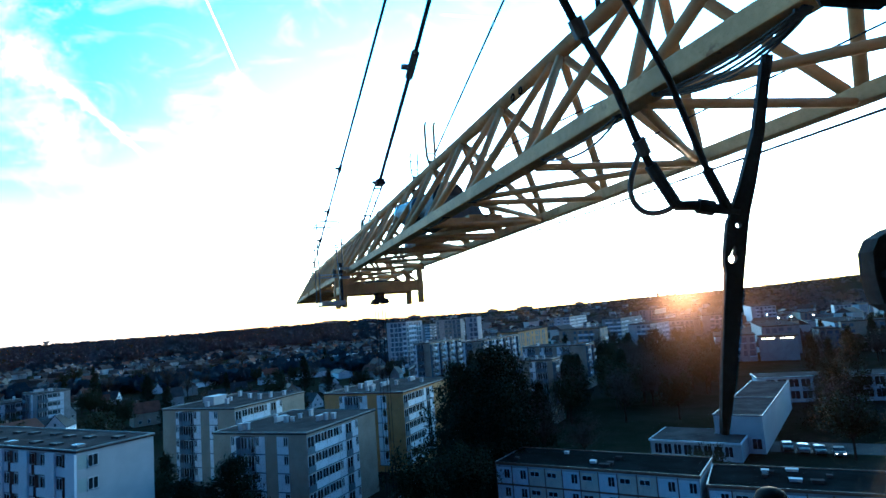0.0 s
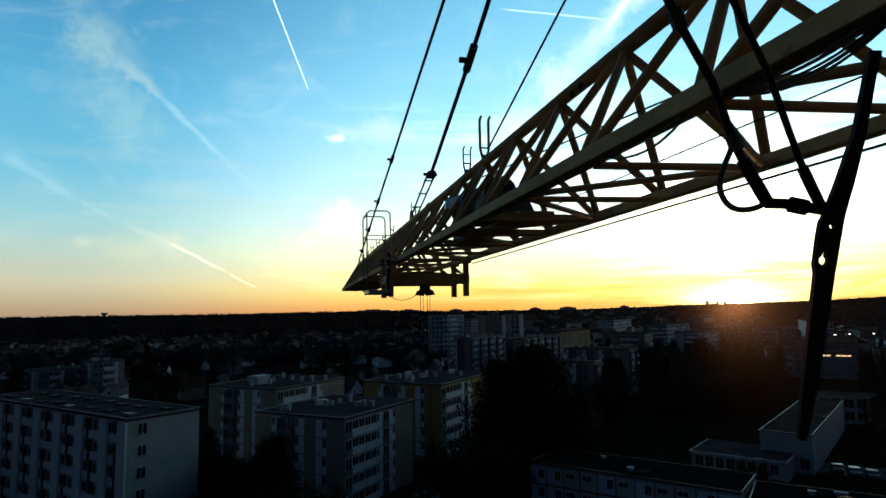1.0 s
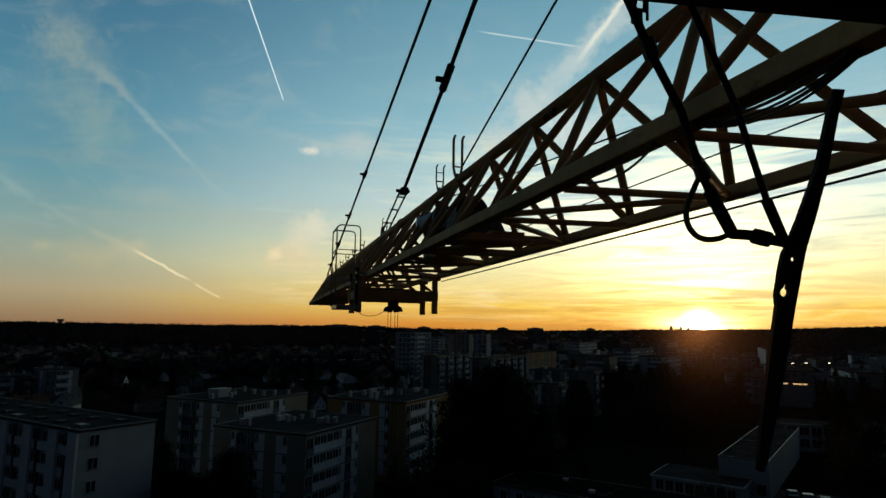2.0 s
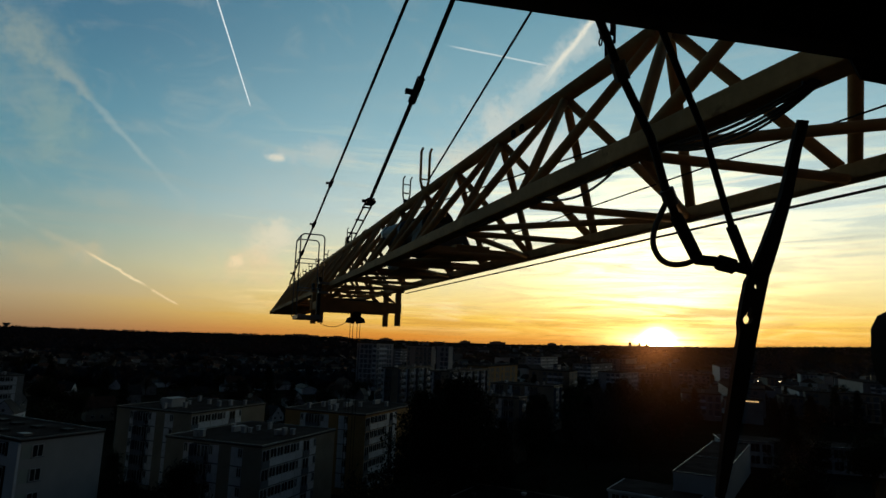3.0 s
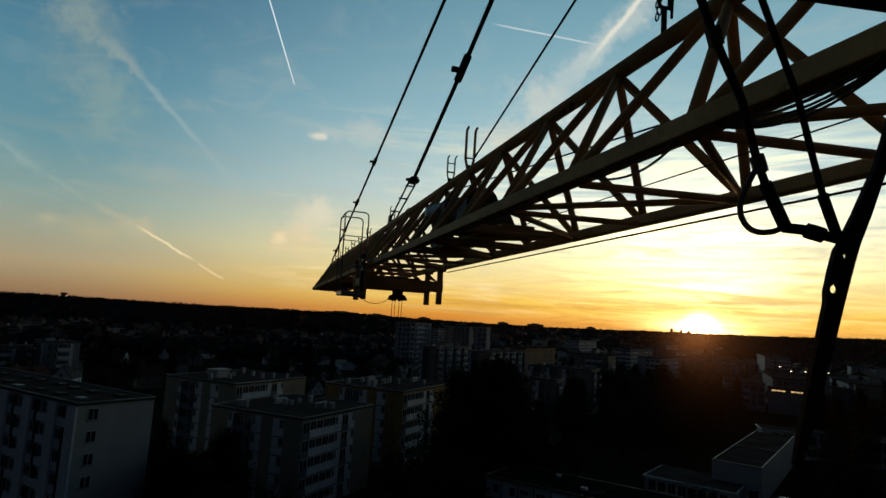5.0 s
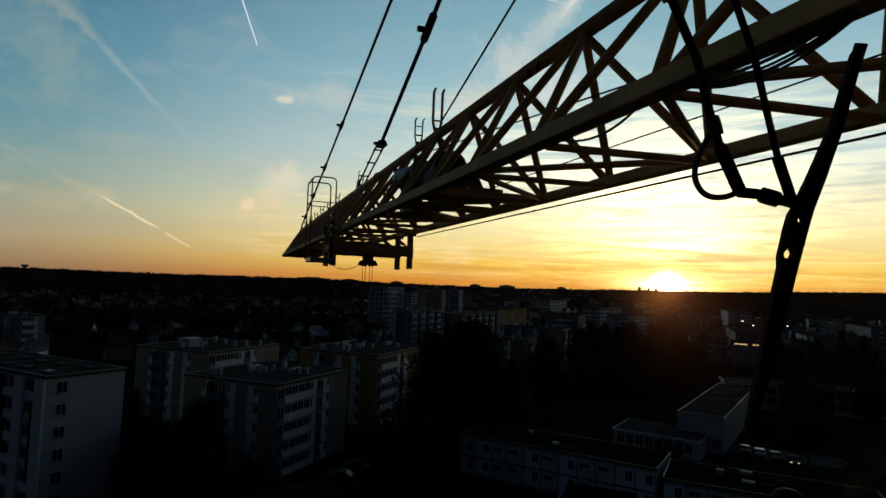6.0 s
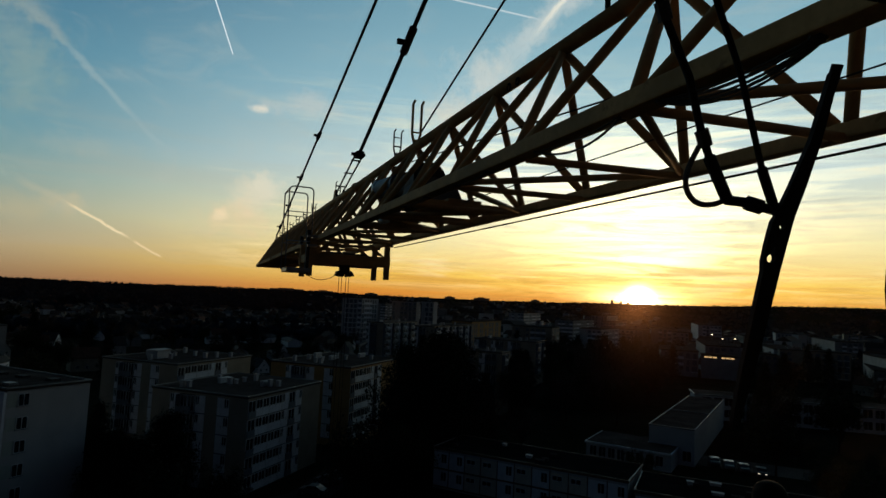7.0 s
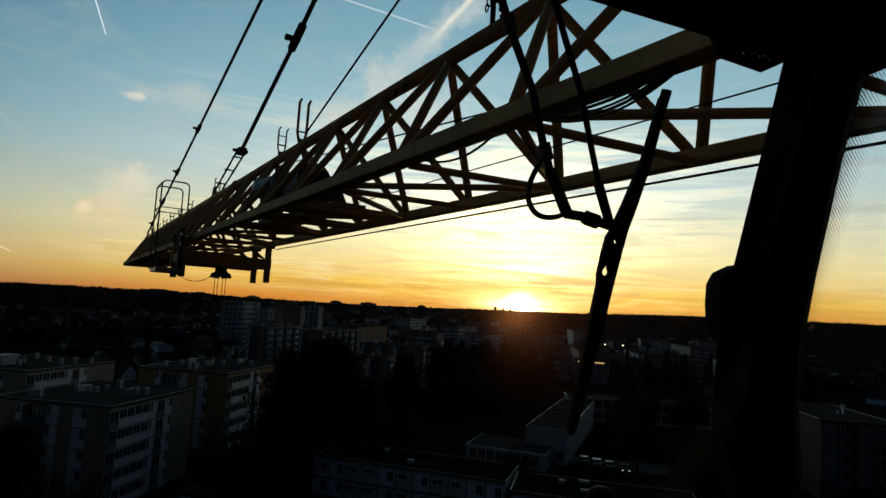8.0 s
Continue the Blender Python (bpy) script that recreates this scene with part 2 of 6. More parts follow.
    # below the horizon: dull ground light
    sky = n.mix(n.span(up, -0.004, -0.03), sky, (0.012, 0.012, 0.012))
    back = n.add("ShaderNodeBackground")
    n.put(sky, back.inputs["Color"])
    back.inputs["Strength"].default_value = 1.0
    n.tree.links.new(back.outputs[0], n.add("ShaderNodeOutputWorld").inputs["Surface"])


build_world()
sun = new("sun", bpy.data.lights.new("sun", "SUN"))
sun.data.energy, sun.data.angle, sun.data.color = 0.3, radians(0.6), (1.0, 0.55, 0.25)
sun.matrix_world = look((0, 0, 60), tuple(Vector((0, 0, 60)) - SUN))


# ---- materials ----
def surface(name, color, rough=0.6, metal=0.0, vary=0.25, fine=14.0, broad=1.6, bump=0.15, stain=None, alike=0.0, coat=0.0, shine=None):
    """Paint, plaster, metal and the like: a base colour with grain and stains at two scales, and fine relief."""
    m = bpy.data.materials.new(name)
    m.use_nodes = True
    n = Nodes(m.node_tree)
    place = n.add("ShaderNodeTexCoord").outputs["Object"]
    grain, blot = n.noise(place, fine, 6.0, 0.6), n.noise(place, broad, 5.0, 0.6, 0.3)
    dark = tuple(c * (1 - vary) for c in color)
    light = tuple(min(1.0, c * (1 + vary * 0.6)) for c in color)
    tone = n.mix(n.span(blot, 0.3, 0.7), dark, light)
    tone = n.mix(n.span(grain, 0.35, 0.75, 0.0, 0.45), tone, tuple(c * (1 - vary * 1.2) for c in color))
    if stain:
        tone = n.mix(n.span(n.noise(place, broad * 2.7, 7.0, 0.7, 0.6), 0.60, 0.72, 0.0, 0.8), tone, stain)
    if alike:
        info = n.add("ShaderNodeObjectInfo").outputs["Random"]
        tone = n.mix(n.span(info, 0.0, 1.0, 0.0, alike, False), tone, tuple(c * 0.55 for c in color))
    bsdf = n.add("ShaderNodeBsdfPrincipled")
    n.put(tone, bsdf.inputs["Base Color"])
    n.put(n.span(grain, 0.3, 0.7, max(rough - 0.12, 0.02), min(rough + 0.12, 1.0)), bsdf.inputs["Roughness"])
    bsdf.inputs["Metallic"].default_value = metal
    bsdf.inputs["Specular IOR Level"].default_value = shine if shine is not None else 0.0 if rough > 0.88 else 0.1 if rough > 0.78 else 0.5
    bsdf.inputs["Coat Weight"].default_value = coat
    if bump:
        relief = n.add("ShaderNodeBump")
        relief.inputs["Strength"].default_value = bump
        relief.inputs["Distance"].default_value = 0.01
        n.put(grain, relief.inputs["Height"])
        n.put(relief.outputs[0], bsdf.inputs["Normal"])
    n.tree.links.new(bsdf.outputs[0], n.add("ShaderNodeOutputMaterial").inputs["Surface"])
    return m


def leafage(name, color, vary=0.5, level=0.0):
    m = bpy.data.materials.new(name)
    m.use_nodes = True
    n = Nodes(m.node_tree)
    each = n.add("ShaderNodeNewGeometry").outputs["Random Per Island"]
    tone = n.mix(each, tuple(c * (1 - vary) for c in color), tuple(c * (1 + vary) for c in color))
    bsdf = n.add("ShaderNodeBsdfPrincipled")
    n.put(tone, bsdf.inputs["Base Color"])
    bsdf.inputs["Roughness"].default_value = 0.85
    bsdf.inputs["Specular IOR Level"].default_value = 0.05
    if level:
        # leaves of a closed canopy catch the light as one surface
        lean = n.vec("ADD", n.add("ShaderNodeNewGeometry").outputs["Normal"], (0.0, 0.0, level))
        n.put(n.vec("NORMALIZE", lean, None), bsdf.inputs["Normal"])
    n.tree.links.new(bsdf.outputs[0], n.add("ShaderNodeOutputMaterial").inputs["Surface"])
    return m


def clear_glass(name, tint=(1, 1, 1), dust=0.0):
    """A thin pane: mostly see-through, glossy at grazing angles, with a little dust."""
    m = bpy.data.materials.new(name)
    m.use_nodes = True
    n = Nodes(m.node_tree)
    through_it = n.add("ShaderNodeBsdfTransparent")
    through_it.inputs["Color"].default_value = (*tint, 1)
    gloss = n.add("ShaderNodeBsdfGlossy")
    gloss.inputs["Roughness"].default_value = 0.02
    mixed = n.add("ShaderNodeMixShader")
    fres = n.add("ShaderNodeFresnel")
    fres.inputs["IOR"].default_value = 1.25
    n.put(n.math("MULTIPLY", fres.outputs[0], 0.5), mixed.inputs[0])
    # a film of grime that scatters some of the light forwards
    film_of_dirt = n.add("ShaderNodeBsdfRefraction")
    film_of_dirt.inputs["IOR"].default_value, film_of_dirt.inputs["Roughness"].default_value = 1.055, 0.9
    film_of_dirt.inputs["Color"].default_value = (1.0, 0.58, 0.32, 1.0)
    dirty = n.add("ShaderNodeMixShader")
    dirty.inputs[0].default_value = dust
    n.tree.links.new(through_it.outputs[0], dirty.inputs[1])
    n.tree.links.new(film_of_dirt.outputs[0], dirty.inputs[2])
    n.tree.links.new(dirty.outputs[0], mixed.inputs[1])
    n.tree.links.new(gloss.outputs[0], mixed.inputs[2])
    n.tree.links.new(mixed.outputs[0], n.add("ShaderNodeOutputMaterial").inputs["Surface"])
    return m


def lit(name, color, strength):
    m = bpy.data.materials.new(name)
    m.use_nodes = True
    n = Nodes(m.node_tree)
    e = n.add("ShaderNodeEmission")
    e.inputs[0].default_value, e.inputs[1].default_value = (*color, 1), strength
    n.tree.links.new(e.outputs[0], n.add("ShaderNodeOutputMaterial").inputs["Surface"])
    return m


YELLOW = surface("weathered_yellow_paint", (0.50, 0.29, 0.115), 0.7, 0.0, 0.3, 22, 2.2, 0.2, (0.15, 0.065, 0.03), shine=0.12)
GALV = surface("galvanised_steel", (0.30, 0.31, 0.32), 0.42, 0.8, 0.3, 30, 3)
STEEL = surface("dark_steel_rope", (0.016, 0.016, 0.017), 0.9, 0.0, 0.35, 60, 6)
WINCHPAINT = surface("dark_blue_grey_paint", (0.055, 0.065, 0.075), 0.7, 0.0, 0.4, 20, 3)
DARKBOX = surface("dark_machine_paint", (0.030, 0.032, 0.036), 0.8, 0.0, 0.4, 20, 3)
BLUEGREY = surface("blue_grey_motor_paint", (0.055, 0.10, 0.15), 0.6, 0.0, 0.25, 20, 3)
RUBBER = surface("black_rubber", (0.018, 0.018, 0.019), 0.75, 0.0, 0.3, 50, 8)
BLACKPLASTIC = surface("black_plastic", (0.008, 0.008, 0.009), 0.85, 0.0, 0.25, 80, 9)
CABPAINT = surface("dark_cab_lining", (0.012, 0.012, 0.013), 0.85, 0.0, 0.3, 60, 5)
WINDOWGLASS = clear_glass("clear_cab_glass", dust=0.0022)
TANWALL = surface("tan_render", (0.32, 0.28, 0.22), 0.85, 0.0, 0.18, 6, 0.35, 0.1, (0.22, 0.18, 0.13))
OCHREWALL = surface("ochre_render", (0.42, 0.25, 0.10), 0.85, 0.0, 0.18, 6, 0.35, 0.1, (0.26, 0.15, 0.07))
PALEWALL = surface("pale_render", (0.44, 0.435, 0.44), 0.85, 0.0, 0.12, 6, 0.3, 0.1, (0.45, 0.43, 0.41))
HOUSEWHITE = surface("white_house_render", (0.74, 0.74, 0.76), 0.85, 0.0, 0.12, 6, 0.3, 0.1, (0.55, 0.54, 0.53), 0.6)
BRICKWALL = surface("dark_brown_brickwork", (0.10, 0.06, 0.05), 0.88, 0.0, 0.25, 8, 0.4, 0.15, (0.07, 0.05, 0.045))
GREYWALL = surface("grey_render", (0.33, 0.32, 0.31), 0.85, 0.0, 0.2, 6, 0.3, 0.1, (0.22, 0.2, 0.19), 0.5)
WHITEPANEL = surface("white_facade_panel", (0.72, 0.74, 0.78), 0.6, 0.0, 0.12, 9, 0.8, 0.05, (0.55, 0.56, 0.58), 0.2)
WARMPANEL = surface("cream_facade_panel", (0.62, 0.58, 0.48), 0.65, 0.0, 0.15, 9, 0.8, 0.05, None, 0.3)
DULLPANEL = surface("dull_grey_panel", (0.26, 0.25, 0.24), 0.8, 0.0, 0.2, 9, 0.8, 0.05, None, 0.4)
MINTPANEL = surface("pale_green_panel", (0.42, 0.46, 0.42), 0.8, 0.0, 0.15, 9, 0.8, 0.05, None, 0.2)
SLATEBLUE = surface("slate_blue_band", (0.11, 0.13, 0.16), 0.7, 0.0, 0.25, 9, 0.8)
BROWNTRIM = surface("brown_timber_trim", (0.13, 0.075, 0.045), 0.7, 0.0, 0.3, 12, 1.5)
REDPANEL = surface("dark_red_panel", (0.034, 0.014, 0.014), 0.8, 0.0, 0.3, 9, 1.0)
ROOFGREY = surface("bitumen_roof", (0.064, 0.054, 0.050), 0.9, 0.0, 0.4, 3, 0.25, 0.3, (0.085, 0.078, 0.072))
ROOFDARK = surface("dark_bitumen_roof", (0.011, 0.012, 0.012), 0.92, 0.0, 0.4, 3, 0.25, 0.3, (0.028, 0.027, 0.026))
ROOFTILE = surface("brown_roof_tiles", (0.11, 0.052, 0.036), 0.8, 0.0, 0.35, 5, 0.6, 0.3, (0.08, 0.06, 0.05), 0.5)
ROOFSLATE = surface("slate_roof", (0.045, 0.047, 0.052), 0.8, 0.0, 0.35, 5, 0.6, 0.3, None, 0.5)
ZINC = surface("zinc_edge", (0.17, 0.17, 0.175), 0.6, 0.2, 0.2, 9, 1)
PANE = surface("dark_window_glass", (0.02, 0.024, 0.03), 0.12, 0.0, 0.3, 3, 0.4, 0.0, None, 0.6, 0.0, 0.4)
FRAMEWHITE = surface("white_window_frame", (0.68, 0.69, 0.70), 0.5, 0.0, 0.1, 20, 2, 0.0)
BARK = surface("bark", (0.035, 0.026, 0.02), 0.9, 0.0, 0.4, 10, 2, 0.5)
NEEDLES = leafage("dark_evergreen_needles", (0.011, 0.017, 0.009), 0.3)
LEAVES = leafage("olive_leaves", (0.020, 0.024, 0.011), 0.4)
TWIGS = leafage("bare_brown_twigs", (0.060, 0.047, 0.038), 0.35)
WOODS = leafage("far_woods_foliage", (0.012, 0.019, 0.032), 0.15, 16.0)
# distance haze painted into the colour: paler than woods away from the sunset
HAZYBAREWOODS = leafage("far_bare_woods", (0.07, 0.065, 0.067), 0.15, 6.0)
ASPHALT = surface("worn_asphalt", (0.022, 0.022, 0.024), 0.85, 0.0, 0.35, 4, 0.2, 0.2, (0.032, 0.031, 0.030))
LAMPGLOW = lit("lit_lamp_glass", (1.0, 0.78, 0.45), 3.0)
STRIPGLOW = lit("lit_strip_window", (1.0, 0.62, 0.25), 0.7)
HEADGLOW = lit("lit_headlamp", (1.0, 0.85, 0.6), 0.9)
CARPAINT = [surface("car_paint_" + k, c, 0.4, 0.1, 0.1, 20, 2, 0.0, None, 0.0, 0.15) for k, c in
            (("silver", (0.07, 0.074, 0.08)), ("white", (0.16, 0.16, 0.17)), ("dark", (0.03, 0.035, 0.05)))]


def ground_material():
    m = bpy.data.materials.new("grass_and_earth")
    m.use_nodes = True
    n = Nodes(m.node_tree)
    place = n.add("ShaderNodeTexCoord").outputs["Object"]
    broad, mid, fine = n.noise(place, 0.012, 5.0, 0.6), n.noise(place, 0.07, 5.0, 0.6, 0.4), n.noise(place, 1.3, 6.0, 0.65)
    tone = n.mix(n.span(mid, 0.35, 0.65), (0.010, 0.013, 0.007), (0.022, 0.019, 0.013))
    tone = n.mix(n.span(broad, 0.42, 0.62), tone, (0.018, 0.017, 0.015))
    tone = n.mix(n.span(fine, 0.4, 0.75, 0.0, 0.6), tone, (0.010, 0.011, 0.007))
    bsdf = n.add("ShaderNodeBsdfPrincipled")
    n.put(tone, bsdf.inputs["Base Color"])
    bsdf.inputs["Roughness"].default_value = 0.95
    bsdf.inputs["Specular IOR Level"].default_value = 0.0
    n.tree.links.new(bsdf.outputs[0], n.add("ShaderNodeOutputMaterial").inputs["Surface"])
    return m


GROUND = ground_material()


# ---- mesh helpers ----
def mesh_of(name, bm, material, smooth=False):
    me = bpy.data.meshes.new(name)
    bm.to_mesh(me)
    bm.free()
    me.materials.append(material)
    if smooth:
        for p in me.polygons:
            p.use_smooth = True
    return me


def part(name, bm, material, parent=None, label="", smooth=False, m=None):
    """Links a bmesh, or a mesh, as ONE object under a thing or a part."""
    me = bm if isinstance(bm, bpy.types.Mesh) else mesh_of(name, bm, material, smooth)
    ob = new(name, me)
    if parent is not None:
        ob.parent = parent
    if m is not None:
        ob.matrix_basis = m
    return tagged(ob, label) if label else ob


def thing(name, label, category, group="", m=None, kind=""):
    ob = new(name)
    if m is not None:
        ob.matrix_basis = m
    return tagged(ob, label, category, group, kind)


def box(bm, lo, hi, bevel=0.0):
    lo, hi = Vector(lo), Vector(hi)
    vs = [bm.verts.new((x, y, z)) for x in (lo.x, hi.x) for y in (lo.y, hi.y) for z in (lo.z, hi.z)]
    fs = [bm.faces.new([vs[i] for i in q]) for q in ((0, 1, 3, 2), (4, 6, 7, 5), (0, 4, 5, 1), (2, 3, 7, 6), (0, 2, 6, 4), (1, 5, 7, 3))]
    if bevel:
        es = {e for f in fs for e in f.edges}
        bmesh.ops.bevel(bm, geom=list(es), offset=bevel, segments=2, affect="EDGES", profile=0.6)
    return bm


def boxed(lo, hi, bevel=0.0):
    return box(bmesh.new(), lo, hi, bevel)


def tube(bm, pts, r, sides=10, r_end=None, caps=True):
    """A round bar through the points, tapering to r_end."""
    pts = [Vector(p) for p in pts]
    rings, last = [], None
    for i, p in enumerate(pts):
        d = (pts[min(i + 1, len(pts) - 1)] - pts[max(i - 1, 0)]).normalized()
        side = d.cross(Vector((0, 0, 1))) if last is None else last - d * last.dot(d)
        if side.length < 1e-4:
            side = d.cross(Vector((0, 1, 0)))
        side.normalize()
        last = side
        other = d.cross(side)
        rr = r if r_end is None else r + (r_end - r) * i / (len(pts) - 1)
        rings.append([bm.verts.new(p + (side * math.cos(a) + other * math.sin(a)) * rr) for a in (2 * math.pi * k / sides for k in range(sides))])
    for a, b in zip(rings, rings[1:]):
        for k in range(sides):
            bm.faces.new((a[k], a[(k + 1) % sides], b[(k + 1) % sides], b[k]))
    if caps:
        bm.faces.new(rings[0][::-1])
        bm.faces.new(rings[-1])
    return bm


def rod(pts, r, sides=10, r_end=None):
    return tube(bmesh.new(), pts, r, sides, r_end)


def prism(outline, depth, axis_m=None):
    """A flat outline (x, z) given the thickness depth along y."""
    bm = bmesh.new()
    a = [bm.verts.new((x, -depth / 2, z)) for x, z in outline]
    b = [bm.verts.new((x, depth / 2, z)) for x, z in outline]
    bm.faces.new(a)
    bm.faces.new(b[::-1])
    for i in range(len(a)):
        j = (i + 1) % len(a)
        bm.faces.new((a[j], a[i], b[i], b[j]))
    if axis_m is not None:
        bm.transform(axis_m)
    bmesh.ops.recalc_face_normals(bm, faces=bm.faces)
    return bm


def eased(pts, steps=5):
    """A smooth curve through the points."""
    pts = [Vector(p) for p in pts]
    ends = [pts[0] * 2 - pts[1]] + pts + [pts[-1] * 2 - pts[-2]]
    out = []
    for a, b, c, d in zip(ends, ends[1:], ends[2:], ends[3:]):
        for k in range(steps):
            t = k / steps
            out.append(0.5 * ((2 * b) + (c - a) * t + (2 * a - 5 * b + 4 * c - d) * t * t + (3 * b - a - 3 * c + d) * t ** 3))
    return out + [pts[-1]]


def bar_between(a, b):
    """Pose that lays a unit bar along +Z from a to b, scaled to its length."""
    a, b = Vector(a), Vector(b)
    d = b - a
    return Matrix.Translation(a) @ d.to_track_quat("Z", "Y").to_matrix().to_4x4() @ Matrix.Diagonal((1, 1, d.length, 1))


# ---- the crane ----
def build_jib():
    """Lattice jib: one round top chord, two square bottom chords, braces panel by panel. y runs along it."""
    jib = thing("crane_jib", "weathered yellow lattice jib of a tower crane", "crane jib")
    left, right, mid = 2.20, 3.70, 2.95
    low, high, pitch, first, tip = 31.155, 32.39, 1.427, 4.08, 30.3
    start = first - 5 * pitch
    part("top_chord", rod([(mid, start, high), (mid, tip, high)], 0.075, 14), YELLOW, jib, smooth=True)
    for x in (left, right):
        under, over, inner = (0.051, 0.066, 0.090) if x == left else (0.054, 0.054, 0.065)
        part("bottom_chord", boxed((x - 0.065, start - 0.5, low - under), (x + inner, tip + 0.15, low + over), 0.014), YELLOW, jib)
    side = mesh_of("brace", rod([(0, 0, 0), (0, 0, 1)], 0.042, 12), YELLOW, True)
    flat = mesh_of("lacing", rod([(0, 0, 0), (0, 0, 1)], 0.031, 10), YELLOW, True)
    panels = int((tip - first) / pitch)
    for k in range(-5, panels + 1):
        y = first + k * pitch
        top = (mid, y + pitch / 2, high - 0.03)
        for x, inn, skew in ((left, 0.02, 0.12), (right, -0.02, -0.04)):
            part("brace", side, None, jib, m=bar_between((x + inn, y + skew + 0.05, low + 0.05), top))
            if y + pitch < tip + 0.2:
                foot = y + skew + pitch - 0.05
                part("brace", side, None, jib, m=bar_between((x + inn, foot, low + 0.05), (mid, top[1] + (0.13 if x == left else 0.0), top[2])))
        part("strut", flat, None, jib, m=bar_between((left + 0.06, y + 0.10, low - 0.045), (right - 0.06, y - 0.06, low - 0.045)))
        # lacing zigzags from chord to chord
        if k > -5:
            ends = (y - 0.02, y - pitch + 0.05) if k % 2 else (y - pitch + 0.16, y - 0.08)
            part("lacing", flat, None, jib, m=bar_between((left + 0.06, ends[0], low - 0.02), (right - 0.06, ends[1], low - 0.02)))
    # end frame at the tip
    for x in (left, right):
        part("end_post", rod([(x, tip, low), (mid, tip, high)], 0.06, 10), YELLOW, jib, smooth=True)
    part("end_beam", boxed((left - 0.06, tip, low - 0.09), (right + 0.06, tip + 0.12, low + 0.06), 0.01), YELLOW, jib)
    # added plate closes the lattice so the tip's underside stays dark
    part("end_deck", boxed((left + 0.07, tip - 9.0, low + 0.02), (right - 0.07, tip - 0.02, low + 0.05), 0.005), YELLOW, jib, "plate added across the underside of the jib end")
    # splice eyes under the top chord
    for y in (5.55, 5.75):
        bm = bmesh.new()
        tube(bm, [(mid - 0.08, y + 0.035 * math.cos(a), high - 0.09 + 0.035 * math.sin(a)) for a in (0.5 * k for k in range(13))], 0.011, 6)
        part("lifting_eye", bm, STEEL, jib, smooth=True)
    # flanged joints between jib sections
    for y in (first + 6.5 * pitch, first + 13.5 * pitch):
        part("splice_flange", rod([(mid, y - 0.06, high), (mid, y + 0.06, high)], 0.098, 14), YELLOW, jib)
        for x in (left, right):
            part("splice_plate", boxed((x - 0.10, y - 0.13, low - 0.07), (x - 0.073, y + 0.13, low + 0.11), 0.006), YELLOW, jib)
    # forked rope guides standing on the top chord
    for y, tall, gap in ((9.15, 0.72, 0.12), (10.2, 0.5, 0.11), (15.4, 0.42, 0.1), (19.2, 0.34, 0.10), (21.0, 0.28, 0.10), (22.8, 0.32, 0.10),
                         (24.6, 0.28, 0.10), (26.4, 0.30, 0.10), (28.2, 0.26, 0.10)):
        bm = bmesh.new()
        for sx in (-1, 1):
            tube(bm, [(mid + sx * 0.035, y, high + 0.07), (mid + sx * gap * 0.6, y, high + 0.22), (mid + sx * gap * 0.62, y, high + 0.05 + tall * 0.9),
                      (mid + sx * gap * 0.62 + 0.03, y, high + 0.05 + tall)], 0.022 if tall > 0.6 else 0.014, 6)
        tube(bm, [(mid - gap * 0.6, y, high + 0.24), (mid + gap * 0.6, y, high + 0.24)], 0.014, 6)
        if tall < 0.6:
            tube(bm, [(mid - gap * 0.6, y, high + tall * 0.8), (mid + gap * 0.6, y, high + tall * 0.8)], 0.009, 6)
        box(bm, (mid - 0.04, y - 0.04, high + 0.05), (mid + 0.04, y + 0.04, high + 0.12))
        part("rope_guide", bm, DARKBOX if tall < 0.6 else YELLOW, jib)
    # brackets for the tie bars
    for y in (15.7, 30.0):
        part("tie_bracket", prism([(-0.22, 0), (0.22, 0), (0.10, 0.22), (-0.10, 0.22)], 0.05, Matrix.Translation((mid, y, high + 0.06)) @ Matrix.Rotation(radians(90), 4, "Z")), YELLOW, jib)
    return jib


def build_winch():
    """The trolley winch on its platform inside the jib."""
    winch = thing("trolley_winch", "dark trolley winch with blue-grey drum inside the jib", "winch")
    part("platform", boxed((2.72, 7.0, 31.20), (3.18, 9.9, 31.24), 0.01), YELLOW, winch)
    for y in (7.0, 8.4, 9.8):
        part("platform_beam", boxed((2.27, y, 31.14), (3.63, y + 0.06, 31.2)), YELLOW, winch)
    part("casing", prism([(-0.33, 0), (0.32, 0), (0.14, 0.36), (-0.25, 0.36)], 1.0, Matrix.Translation((2.88, 8.1, 31.25))), WINCHPAINT, winch, "dark blue-grey winch casing")
    part("drum", rod([(2.88, 8.2, 31.70), (2.88, 9.35, 31.76)], 0.2, 20), WINCHPAINT, winch, "dark cable drum")
    for y, z in ((8.18, 31.70), (9.35, 31.76)):
        part("drum_flange", rod([(2.88, y, z), (2.88, y + 0.03, z)], 0.25, 20), DARKBOX, winch)
    motor = part("motor", rod([(2.78, 9.35, 31.80), (2.72, 10.25, 31.84)], 0.17, 20), BLUEGREY, winch, "blue-grey cylindrical motor")
    part("end_cap", rod([(2.722, 10.22, 31.839), (2.718, 10.29, 31.842)], 0.18, 20), GALV, motor, "pale end cap")
    part("motor_foot", boxed((2.66, 9.6, 31.26), (2.9, 10.1, 31.66), 0.01), DARKBOX, winch)
    part("junction_box", boxed((2.4, 8.9, 31.10), (2.52, 9.15, 31.16), 0.01), FRAMEWHITE, winch, "small white junction box")
    return winch


